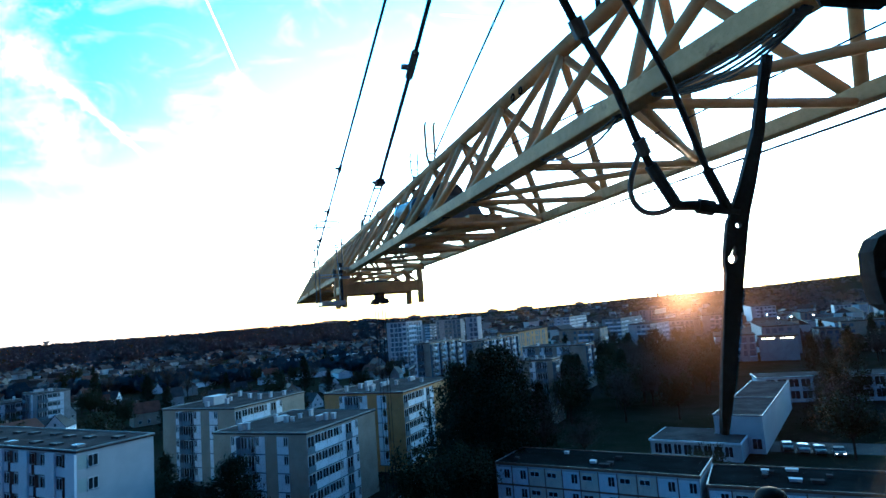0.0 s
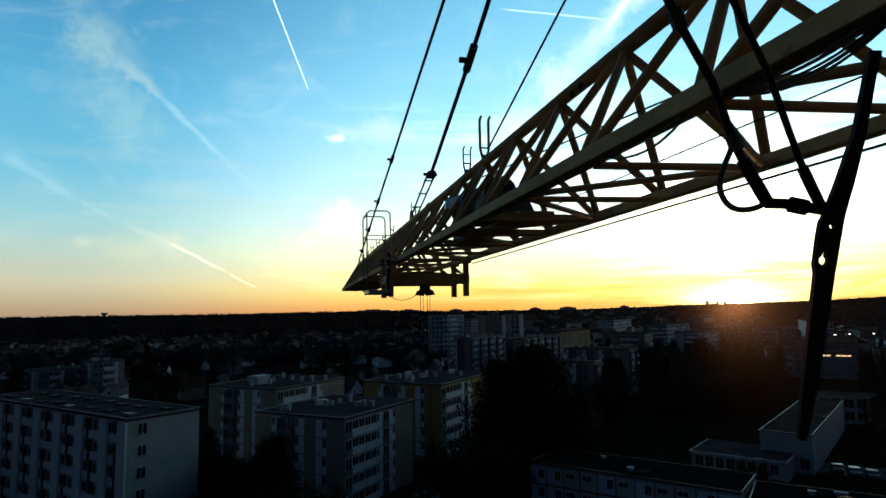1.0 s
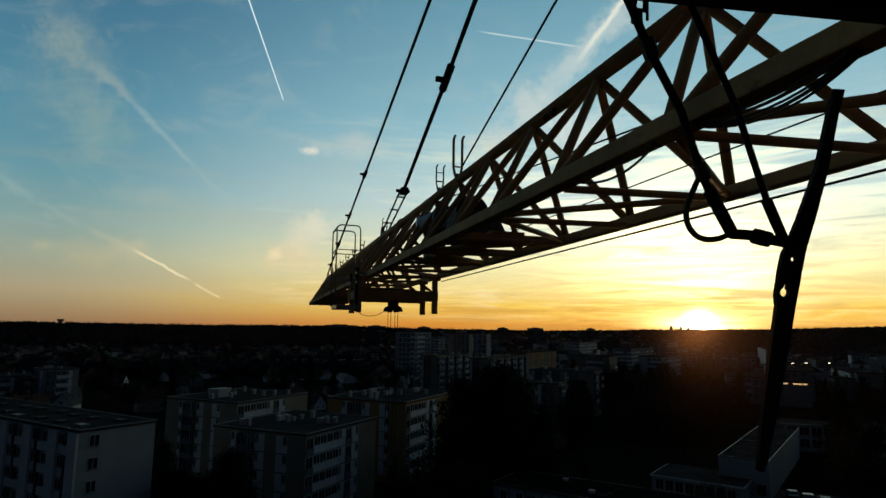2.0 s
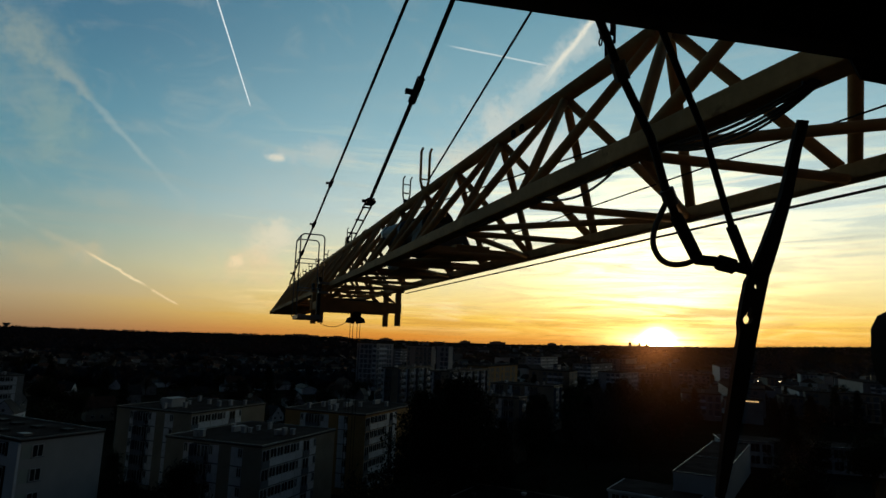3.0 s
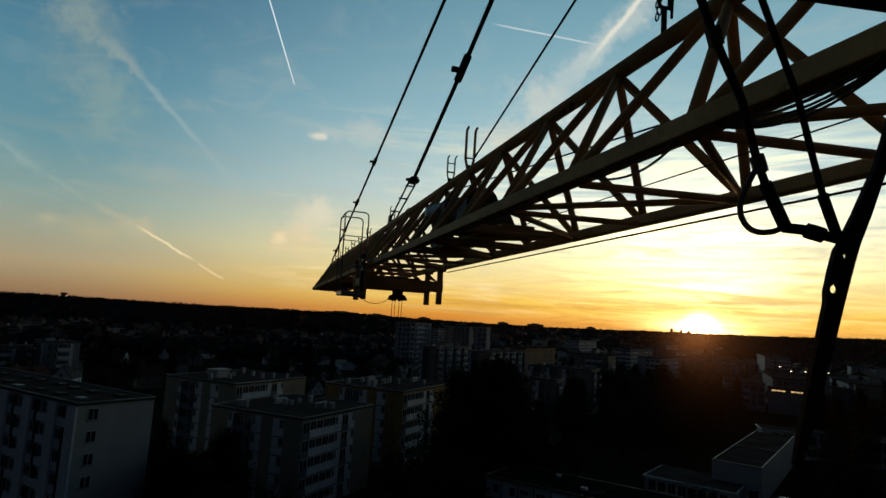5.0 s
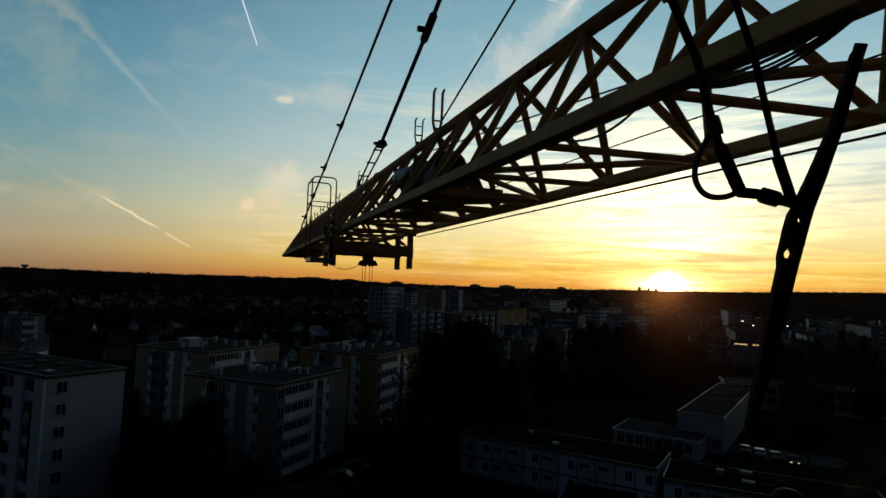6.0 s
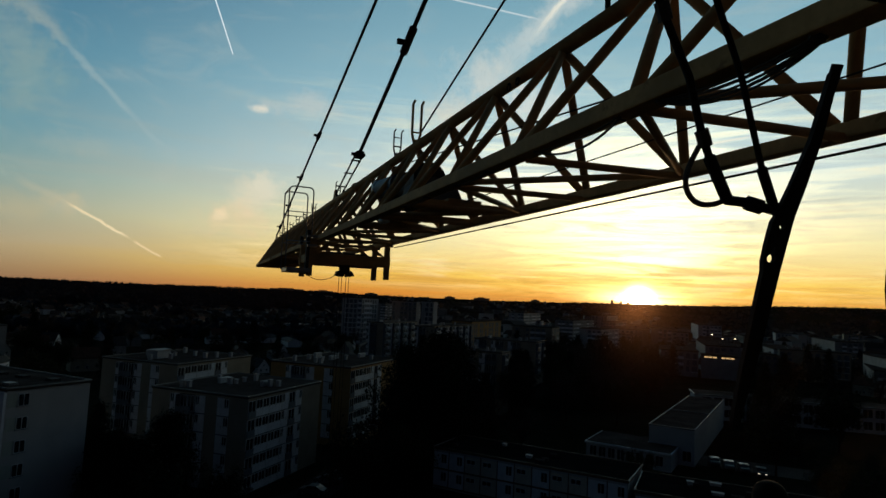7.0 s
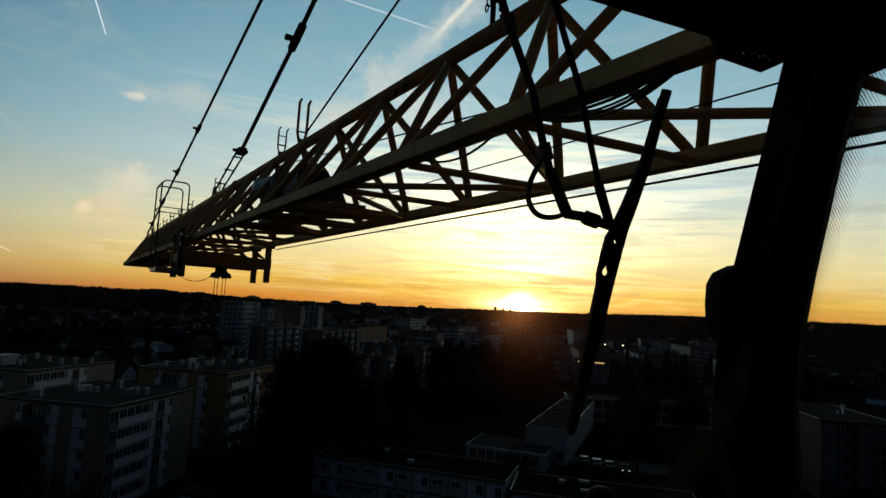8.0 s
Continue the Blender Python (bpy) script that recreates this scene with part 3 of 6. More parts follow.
def build_trolley():
    trolley = thing("crane_trolley", "yellow steel trolley hanging from the bottom chords of the jib", "trolley")
    rows = (13.5, 14.62)
    for y in rows:
        part("cross_beam", boxed((1.97, y - 0.06, 30.62), (3.88, y + 0.06, 30.86), 0.012), YELLOW, trolley)
        for x0, x1 in ((1.99, 2.11), (3.75, 3.87)):
            part("hanger", boxed((x0, y - 0.055, 30.34), (x1, y + 0.055, 31.16), 0.01), YELLOW, trolley)
        # arched stiffeners inside the posts
        for x, s in ((3.75, -1), (2.11, 1)):
            outline = [(0, 0.28), (0, 0)] + [(s * 0.36 * math.cos(a), 0.28 * (1 - math.sin(a))) for a in (radians(18 * k) for k in range(6))]
            part("stiffener", prism(outline[1:] + outline[:1], 0.03, Matrix.Translation((x, y, 30.86))), YELLOW, trolley)
        for x in (2.0, 3.9):
            part("wheel", rod([(x - 0.03, y, 31.20), (x + 0.03, y, 31.20)], 0.10, 16), DARKBOX, trolley)
    for x in (2.05, 3.81):
        part("side_beam", boxed((x - 0.05, rows[0], 30.66), (x + 0.05, rows[1], 30.84), 0.01), YELLOW, trolley)
    part("sheave_housing", boxed((2.55, 13.6, 30.66), (3.35, 14.5, 30.90), 0.02), DARKBOX, trolley)
    part("side_arm", boxed((1.92, 13.2, 30.36), (1.99, 13.38, 31.32), 0.01), DARKBOX, trolley)
    part("hoist_block", prism([(-0.21, 0), (-0.17, 0.10), (-0.10, 0.13), (-0.10, 0.30), (0.10, 0.30), (0.10, 0.13), (0.17, 0.10), (0.21, 0), (0.05, -0.02), (0.03, 0.03), (-0.03, 0.03), (-0.05, -0.02)],
                              0.3, Matrix.Translation((2.95, 14.05, 30.39))), DARKBOX, trolley)
    part("feed_cable", rod([(2.0 + 0.75 * t, 13.9, 30.42 - 0.50 * t * (1 - t) * 1.2) for t in (k / 12 for k in range(13))], 0.007, 6), STEEL, trolley)
    return trolley


def build_hook():
    hook = thing("hoist_rope_and_hook", "thin steel hoist ropes with a hook block under the trolley", "crane hook")
    for x, y in ((2.82, 13.97), (2.905, 14.06), (2.985, 13.97), (3.07, 14.06)):
        part("hoist_rope", rod([(x, y, 30.45), (x, y, 6.0)], 0.0065, 6), STEEL, hook)
    part("hook_block", boxed((2.76, 13.9, 5.2), (3.12, 14.2, 6.05), 0.06), YELLOW, hook)
    part("hook", rod([(2.94 + 0.16 * math.sin(a), 14.05, 4.85 + 0.2 * math.cos(a)) for a in (0.35 * k for k in range(14))], 0.05, 8, 0.02), DARKBOX, hook)
    return hook


def build_basket():
    basket = thing("maintenance_basket", "galvanised maintenance basket with tube rails beside the trolley", "basket")
    x0, x1 = 1.42, 1.94
    part("floor_tray", boxed((x0 + 0.05, 12.75, 30.385), (x1 + 0.02, 13.65, 30.475), 0.01), GALV, basket)
    for y, top in ((12.8, 32.17), (13.6, 32.17)):
        r = 0.09
        loop = [(x0 + 0.03, y, 30.45), (x0 + 0.02, y, top - r)] + [(x0 + 0.02 + r - r * math.cos(a), y, top - r + r * math.sin(a)) for a in (radians(30 * k) for k in range(1, 4))]
        loop += [(x1 - r + r * math.sin(a), y, top - r + r * math.cos(a)) for a in (radians(30 * k) for k in range(4))] + [(x1 + 0.01, y, 31.2)]
        part("rail_hoop", rod(loop, 0.0145, 8), GALV, basket, smooth=True)
        part("mid_rail", rod([(x0 + 0.02, y, 31.64), (x1, y, 31.64)], 0.010, 8), GALV, basket)
        part("knee_rail", rod([(x0 + 0.02, y, 31.03), (x1, y, 31.03)], 0.010, 8), GALV, basket)
    for z in (31.64, 32.12):
        part("side_rail", rod([(x0 + 0.02, 12.8, z), (x0 + 0.02, 13.6, z)], 0.014, 8), GALV, basket)
    for z in (30.95, 31.15):
        part("hook_arm", boxed((x1 - 0.03, 13.0, z), (2.12, 13.08, z + 0.05)), GALV, basket)
    return basket


def build_ties():
    mid = 2.95
    far = thing("tie_bar", "dark steel tie bar with pinned joints holding the jib tip", "tie bar", "jib tie bars")
    pts = [(30.0, 32.62), (11.02, 36.66), (-2.0, 39.45)]
    part("rod", rod([(mid, y, z) for y, z in pts], 0.036, 8), STEEL, far, smooth=True)
    for y in (28.6, 25.7, 22.6, 19.1):
        z = 32.62 + (30.0 - y) * (36.66 - 32.62) / (30.0 - 11.02)
        d = Vector((0, -1, 0.213)).normalized()
        c = Vector((mid, y, z))
        bm = rod([c - d * 0.22, c + d * 0.22], 0.062, 8)
        box(bm, c + Vector((-0.16, -0.035, -0.03)), c + Vector((0.05, 0.035, 0.035)))
        part("joint", bm, STEEL, far)
    near = thing("tie_bar", "dark steel tie bar with a ladder-like link frame on the jib", "tie bar", "jib tie bars")
    line = [(13.2, 33.12), (9.89, 34.43), (-2.0, 39.6)]
    part("rod", rod([(mid, y, z) for y, z in line], 0.04, 10), STEEL, near, smooth=True)
    for sx in (-1, 1):
        part("link_plate", rod([(mid + sx * 0.07, 15.3, 32.50), (mid + sx * 0.085, 13.2, 33.1)], 0.022, 6), STEEL, near)
    for y in (15.0, 14.2, 13.5):
        z = 32.52 + (15.6 - y) * 0.242
        part("rung", rod([(mid - 0.11, y, z), (mid + 0.11, y, z)], 0.02, 6), STEEL, near)
    bm = boxed((mid - 0.09, 13.05, 33.02), (mid + 0.09, 13.3, 33.17), 0.03)
    box(bm, (mid - 0.18, 13.14, 33.07), (mid + 0.13, 13.21, 33.13))
    part("link_head", bm, STEEL, near)
    bm = rod([(mid, 10.12, 34.33), (mid, 9.60, 34.56)], 0.075, 10)
    box(bm, (mid - 0.19, 9.86, 34.38), (mid + 0.06, 9.94, 34.46))
    part("joint", bm, STEEL, near)
    thin = thing("guide_rope", "thin steel rope running up from the rope guide", "rope")
    part("strand", rod([(mid, 8.9, 32.58), (mid, 5.5, 33.65), (mid, -2.0, 36.0)], 0.016, 6), STEEL, thin)
    head = thing("cat_head", "yellow steel cat head of the tower crane above the cab", "crane mast top")
    for x in (2.2, 3.7):
        for y in (-3.3, -0.7):
            part("leg", rod([(x, y, 31.23), (mid, -2.0, 39.9)], 0.09, 10), YELLOW, head, smooth=True)
    part("cap_plate", boxed((mid - 0.3, -2.35, 39.3), (mid + 0.3, -1.65, 39.95), 0.03), YELLOW, head)


def build_tower():
    """The mast under the jib's root, with the ring on which the crane turns and the arms that carry the cab."""
    tower = thing("crane_tower", "weathered yellow lattice tower carrying the crane", "crane mast")
    x0, x1, y0, y1, top = 2.2, 3.7, -3.4, -1.9, 30.2
    corners = [(x0, y0), (x1, y0), (x1, y1), (x0, y1)]
    for x, y in corners:
        part("leg", boxed((x - 0.09, y - 0.09, 0.3), (x + 0.09, y + 0.09, top), 0.02), YELLOW, tower)
    bar = mesh_of("tower_brace", rod([(0, 0, 0), (0, 0, 1)], 0.045, 8), YELLOW, True)
    levels = 12
    for k in range(levels):
        za, zb = 0.4 + (top - 0.6) * k / levels, 0.4 + (top - 0.6) * (k + 1) / levels
        for i in range(4):
            a, b = corners[i], corners[(i + 1) % 4]
            part("tower_brace", bar, None, tower, m=bar_between((*a, zb), (*b, zb)))
            part("tower_brace", bar, None, tower, m=bar_between((*(a if k % 2 else b), za), (*(b if k % 2 else a), zb)))
    part("foundation", boxed((0.7, -4.9, -0.4), (5.2, -0.4, 0.32), 0.04), GREYWALL, tower, "grey concrete foundation block")
    part("slewing_ring", rod([(2.95, -2.65, top), (2.95, -2.65, 30.62)], 0.95, 32), DARKBOX, tower, "dark slewing ring")
    part("turntable", boxed((2.05, -3.6, 30.62), (3.85, -1.7, 31.08), 0.03), YELLOW, tower)
    for z in (30.72, 30.95):
        part("cab_arm", boxed((0.1, -2.2, z), (2.1, -2.08, z + 0.1), 0.01), YELLOW, tower)
        part("cab_arm", boxed((0.1, -2.2, z), (0.22, -0.75, z + 0.1), 0.01), YELLOW, tower)


def build_ropes():
    ropes = thing("trolley_rope", "dark trolley rope stretched along the jib", "rope", "jib ropes")
    part("strand", rod([(3.80, -3.0, 31.055), (3.80, 12.9, 31.05)], 0.0105, 8), STEEL, ropes, smooth=True)
    inner = thing("trolley_rope", "thin inner rope stretched along the jib", "rope", "jib ropes")
    part("strand", rod([(2.95, -3.0, 31.205), (2.95, 7.6, 31.217)], 0.0055, 6), STEEL, inner)
    hoist = thing("hoist_rope", "hoist rope slanting through the lattice", "rope", "jib ropes")
    part("strand", rod([(2.95, -2.5, 31.05), (2.95, 1.5, 31.432), (2.95, 10.4, 32.29)], 0.0085, 6), STEEL, hoist)
    # slack electric leads tied under the near chord
    rng = random.Random(4)
    for base, span, count, dip in ((1.64, 0.95, 5, 0.095), (2.9, 1.0, 2, 0.075), (4.7, 0.8, 1, 0.05), (6.3, 0.9, 1, 0.05)):
        lead = thing("electric_lead", "slack black electric leads tied under the bottom chord", "cable", "jib leads")
        for k in range(count):
            x, sag = 2.17 + 0.012 * k, dip * (0.25 + 0.8 * k / max(count - 1, 1)) * rng.uniform(0.9, 1.1)
            part("lead", rod([(x + 0.03 * math.sin(3 * t), base + span * t, 31.096 - sag * 4 * t * (1 - t)) for t in (i / 12 for i in range(13))],
                             0.0065 + 0.002 * (k % 2), 6), RUBBER, lead, smooth=True)
        for y in (base + 0.03, base + span - 0.03):
            part("tie_wrap", rod([(2.15, y, 31.092), (2.24, y, 31.092)], 0.007, 6), RUBBER, lead)
    shackle = thing("shackle", "steel shackle with a short chain on the top chord", "shackle")
    part("bow", rod([(2.95 + 0.052 * math.sin(a), 4.12, 32.76 + 0.085 * math.cos(a)) for a in (0.4 * k - 2.4 for k in range(13))], 0.016, 8), STEEL, shackle, smooth=True)
    part("stem", rod([(2.95, 4.12, 32.46), (2.95, 4.12, 32.68)], 0.024, 8), STEEL, shackle)
    part("pin", rod([(2.89, 4.12, 32.70), (3.02, 4.12, 32.70)], 0.015, 8), STEEL, shackle)
    part("hanger", rod([(2.99, 4.06, 32.9), (2.98, 4.06, 32.58)], 0.012, 6), STEEL, shackle)
    for k in range(7):
        c = Vector((2.87 + 0.018 * (k % 2), 4.1, 32.92 - 0.055 * k))
        ax = (1, 0) if k % 2 else (0, 1)
        part("chain_link", rod([c + Vector((ax[0] * 0.022 * math.sin(a), ax[1] * 0.022 * math.sin(a), 0.036 * math.cos(a))) for a in (0.7 * i for i in range(10))], 0.007, 5), STEEL, shackle)


# ---- the cab: a right, n ahead, z up from the eye ----
CAB = Matrix(((0.9349, 0.3548, 0, 0), (-0.3548, 0.9349, 0, 0), (0, 0, 1, EYE), (0, 0, 0, 1)))
LEAN = 0.365


def ahead(z, off=0.0):
    """How far ahead the windscreen stands at height z."""
    return 0.903 - LEAN * z + off


def slab_on_screen(a0, z0, a1, z1, thick, off=0.0, bevel=0.0):
    """A board parallel to the windscreen between two corners."""
    bm = boxed((a0, 0, z0), (a1, thick, z1), bevel)
    bm.transform(Matrix(((1, 0, 0, 0), (0, 1, -LEAN, 0.903 + off), (0, 0, 1, 0), (0, 0, 0, 1))))
    return bm


def build_cab():
    cab = thing("crane_cab", "dark interior of the crane operator's cab with a leaning windscreen", "crane cab", m=CAB)
    # windscreen and side window
    glass = part("windscreen", slab_on_screen(-1.48, -0.74, 0.79, 0.66, 0.005, -0.035), WINDOWGLASS, cab)
    glass.visible_shadow = False
    # header over the screen, slightly tilted
    bm = bmesh.new()
    quad = [(-1.5, 0.623), (0.81, 0.369), (0.81, 0.9), (-1.5, 0.9)]
    front = [bm.verts.new((a, ahead(z, -0.10), z)) for a, z in quad]
    rear = [bm.verts.new((a, ahead(z, 0.0), z)) for a, z in quad]
    bm.faces.new(front), bm.faces.new(rear[::-1])
    for i in range(4):
        j = (i + 1) % 4
        bm.faces.new((front[j], front[i], rear[i], rear[j]))
    bmesh.ops.recalc_face_normals(bm, faces=bm.faces)
    part("header", bm, CABPAINT, cab)
    # pillar: a closed profile swept along the lean, widening at its foot
    bm = bmesh.new()
    rings = []
    for z, a0, a1 in ((-0.95, 0.80, 0.99), (-0.27, 0.745, 0.925), (-0.15, 0.712, 0.88), (-0.03, 0.688, 0.85), (0.08, 0.685, 0.838), (0.25, 0.684, 0.826), (0.42, 0.682, 0.823), (0.9, 0.68, 0.82)):
        y = ahead(z)
        rings.append([bm.verts.new(p) for p in ((a0, y, z), (a0 + 0.032, y - 0.022, z), (a0 + 0.06, y - 0.05, z), (a1 - 0.06, y - 0.06, z), (a1 - 0.02, y - 0.025, z), (a1, y, z), (a0 + 0.065, y + 0.03, z))])
    for r0, r1 in zip(rings, rings[1:]):
        for i in range(7):
            bm.faces.new((r0[i], r0[(i + 1) % 7], r1[(i + 1) % 7], r1[i]))
    bm.faces.new(rings[0][::-1]), bm.faces.new(rings[-1])
    bmesh.ops.recalc_face_normals(bm, faces=bm.faces)
    part("pillar", bm, CABPAINT, cab)
    latch = part("latch", prism([(0.660, -0.004), (0.668, -0.022), (0.684, -0.032), (0.72, -0.04), (0.72, 0.09), (0.675, 0.083), (0.652, 0.070), (0.646, 0.052), (0.652, 0.02)], 0.035,
                                Matrix(((1, 0, 0, 0), (0, 1, -LEAN, 0.903 - 0.015), (0, 0, 1, 0), (0, 0, 0, 1)))), BLACKPLASTIC, cab, "rounded black plastic window latch")
    part("latch_screw", rod([(0.665, ahead(0.02) - 0.04, 0.02), (0.665, ahead(0.02) - 0.03, 0.02)], 0.006, 10), STEEL, latch)
    # side window beyond the pillar with its dotted ceramic edge
    bm = boxed((0.851, -0.85, -0.72), (0.856, 0.70, 0.56))
    for v in bm.verts:
        if v.co.y > 0:
            v.co.y = ahead(v.co.z)
    side_w = part("side_window", bm, WINDOWGLASS, cab)
    side_w.visible_shadow = False
    dots = bmesh.new()
    for row in range(310):
        z = -0.45 + row * 0.0032
        for col in range(24):
            size = max(0.0022 - 0.00014 * col, 0.0003)
            y = ahead(z) + 0.045 - col * 0.0056 - (0.0028 if row % 2 else 0.0)
            ring = [dots.verts.new((0.846, y + 1.7 * size * math.cos(t), z + size * math.sin(t))) for t in (math.pi / 3 * k for k in range(6))]
            dots.faces.new(ring)
    tagged(part("dotted_edge", dots, BLACKPLASTIC, side_w, "black dotted ceramic print at the edge of the glass"), kind="stuff")
    # shell behind and below the operator
    part("roof", boxed((-1.5, -0.9, 0.88), (0.9, 0.58, 0.95)), CABPAINT, cab)
    part("rear_panel", boxed((-1.5, -0.95, -1.25), (0.9, -0.88, 0.95)), CABPAINT, cab)
    part("left_panel", boxed((-1.53, -0.9, -1.25), (-1.48, 1.15, 0.9)), CABPAINT, cab)
    part("floor_panel", boxed((-1.5, -0.9, -1.32), (0.9, 1.30, -1.25)), CABPAINT, cab)
    part("apron", slab_on_screen(-1.5, -1.25, 0.9, -0.76, 0.05, -0.02), CABPAINT, cab)
    part("side_apron", boxed((0.85, -0.9, -1.25), (0.9, 1.18, -0.72)), CABPAINT, cab)
    part("side_header", boxed((0.85, -0.9, 0.56), (0.9, 0.70, 0.9)), CABPAINT, cab)
    # perforated cover hanging below the header in the corner
    cover = bmesh.new()
    y = ahead(0.40)
    rim = [(0.48, 0.46), (0.555, 0.395), (0.567, 0.368), (0.639, 0.355), (0.685, 0.380), (0.72, 0.46)]
    holes = [[(a + 0.0022 * math.cos(t), z + 0.0022 * math.sin(t)) for t in (radians(45 * k) for k in range(8))]
             for a, z in ((0.615, 0.386), (0.622, 0.381), (0.629, 0.383), (0.635, 0.378), (0.643, 0.379), (0.608, 0.379), (0.650, 0.374))]
    for loop in [rim] + holes:
        vs = [cover.verts.new((a, y, z)) for a, z in loop]
        for p, q in zip(vs, vs[1:] + vs[:1]):
            cover.edges.new((p, q))
    bmesh.ops.triangle_fill(cover, edges=cover.edges[:], use_beauty=True, use_dissolve=False)
    for v in bmesh.ops.extrude_face_region(cover, geom=cover.faces[:])["geom"]:
        if isinstance(v, bmesh.types.BMVert):
            v.co.y = y - 0.004
    bmesh.ops.recalc_face_normals(cover, faces=cover.faces)
    part("vent_cover", cover, CABPAINT, cab, "dark perforated vent cover")
    return cab


def build_wiper():
    wiper = thing("windscreen_wiper", "black pantograph windscreen wiper with a hose, parked on the glass", "wiper", m=CAB)
    out = 0.0

    def on(a, z, off=out):
        return (a, ahead(z, off), z)

    # blade carrier: a bent flat arm with holes near its joint
    left = [(0.499, 0.312), (0.4905, 0.226), (0.474, 0.160), (0.462, 0.120), (0.4585, 0.112), (0.4565, 0.088), (0.4555, 0.055), (0.4585, 0.040), (0.4570, -0.024), (0.4555, -0.12), (0.4565, -0.198)]
    right = [(0.5105, 0.311), (0.5050, 0.222), (0.4965, 0.160), (0.4893, 0.120), (0.4885, 0.112), (0.4868, 0.088), (0.4848, 0.055), (0.4838, 0.040), (0.4810, -0.024), (0.4760, -0.12), (0.4690, -0.199)]
    ring = [(0.4738 + 0.0042 * math.cos(t), 0.1045 + 0.0042 * math.sin(t)) for t in (2 * math.pi * k / 12 for k in range(12))]
    keyhole = [(0.4669 + 0.0068 * math.cos(t), 0.0585 + 0.0068 * math.sin(t)) for t in (radians(118 + 30.4 * k) for k in range(11))]
    keyhole += [(0.4706, 0.0695), (0.4703, 0.0745), (0.4685, 0.0765), (0.4667, 0.0745), (0.4652, 0.0695)]
    bm = bmesh.new()
    for loop in (left + right[::-1], ring, keyhole):
        vs = [bm.verts.new((a, 0.0, z)) for a, z in loop]
        for p, q in zip(vs, vs[1:] + vs[:1]):
            bm.edges.new((p, q))
    bmesh.ops.triangle_fill(bm, edges=bm.edges[:], use_beauty=True, use_dissolve=False)
    grown = bmesh.ops.extrude_face_region(bm, geom=bm.faces[:])["geom"]
    for v in bm.verts:
        v.co.y = ahead(v.co.z, out + 0.006)
    for v in grown:
        if isinstance(v, bmesh.types.BMVert):
            v.co.y = ahead(v.co.z, out - 0.006)
    bmesh.ops.recalc_face_normals(bm, faces=bm.faces)
    part("blade_carrier", bm, BLACKPLASTIC, wiper)
    part("blade_rubber", rod([on(0.5055, 0.306, 0.008), on(0.498, 0.222, 0.008), on(0.484, 0.132, 0.008)], 0.004, 6), RUBBER, wiper)
    part("blade_rubber", rod([on(0.4715, 0.044, 0.008), on(0.470, -0.024, 0.008), on(0.463, -0.195, 0.008)], 0.004, 6), RUBBER, wiper)
    part("tip_clip", rod([on(0.5048, 0.295), on(0.5075, 0.322)], 0.0075, 8), BLACKPLASTIC, wiper)
    part("foot_clip", rod([on(0.463, -0.185), on(0.4625, -0.206)], 0.0075, 8), BLACKPLASTIC, wiper)
    one = part("arm", rod([on(0.205, 0.475), on(0.232, 0.426), on(0.259, 0.374), on(0.307, 0.297), on(0.338, 0.222), on(0.356, 0.189)], 0.0058, 8), BLACKPLASTIC, wiper, smooth=True)
    part("sleeve", rod([on(0.352, 0.196), on(0.388, 0.140)], 0.0088, 8), BLACKPLASTIC, one)
    part("clip", rod([on(0.335, 0.230), on(0.338, 0.225), on(0.3425, 0.215), on(0.3445, 0.210)], 0.0098, 10), RUBBER, one)
    part("clip", rod([on(0.254, 0.387), on(0.264, 0.364)], 0.0105, 8), RUBBER, one)
    two = part("arm", rod([on(0.280, 0.475), on(0.309, 0.426), on(0.343, 0.365), on(0.377, 0.305), on(0.412, 0.225), on(0.436, 0.172)], 0.0047, 8), BLACKPLASTIC, wiper, smooth=True)
    part("sleeve", rod([on(0.430, 0.184), on(0.463, 0.124)], 0.0075, 8), BLACKPLASTIC, two)
    part("link", rod([on(0.386, 0.1385), on(0.412, 0.137), on(0.475, 0.124)], 0.0075, 8), BLACKPLASTIC, wiper, smooth=True)
    part("link_boss", rod([on(0.418, 0.136), on(0.440, 0.131)], 0.0115, 8), BLACKPLASTIC, wiper)
    part("hose", rod(eased([on(0.341, 0.222), on(0.332, 0.200), on(0.3245, 0.176), on(0.3255, 0.155), on(0.337, 0.138), on(0.353, 0.131), on(0.372, 0.1325), on(0.388, 0.140)]), 0.0042, 8), RUBBER, wiper, "looped rubber washer hose", smooth=True)
    part("drive_box", slab_on_screen(0.17, 0.47, 0.32, 0.56, 0.05, 0.01, 0.008), BLACKPLASTIC, wiper)
    lever = thing("control_lever", "black control lever with a rounded grip beside the windscreen", "lever", m=CAB)
    y = 0.965
    bm = bmesh.new()
    prof = [(0.0, -0.288), (0.012, -0.2895), (0.020, -0.295), (0.0255, -0.306), (0.027, -0.33), (0.024, -0.37), (0.016, -0.41), (0.012, -1.25)]
    rings = [[bm.verts.new((0.515 + max(r, 0.0005) * math.cos(t), y + max(r, 0.0005) * math.sin(t), z)) for t in (2 * math.pi * k / 16 for k in range(16))] for r, z in prof]
    for a, b in zip(rings, rings[1:]):
        for k in range(16):
            bm.faces.new((a[k], b[k], b[(k + 1) % 16], a[(k + 1) % 16]))
    bmesh.ops.recalc_face_normals(bm, faces=bm.faces)
    part("grip", bm, BLACKPLASTIC, lever, smooth=True)
    part("base", rod([(0.515, y, -1.25), (0.515, y, -1.20)], 0.04, 14), BLACKPLASTIC, lever)


build_jib()
build_winch()
build_trolley()
build_hook()
build_basket()
build_ties()
build_tower()
build_ropes()
build_cab()
build_wiper()


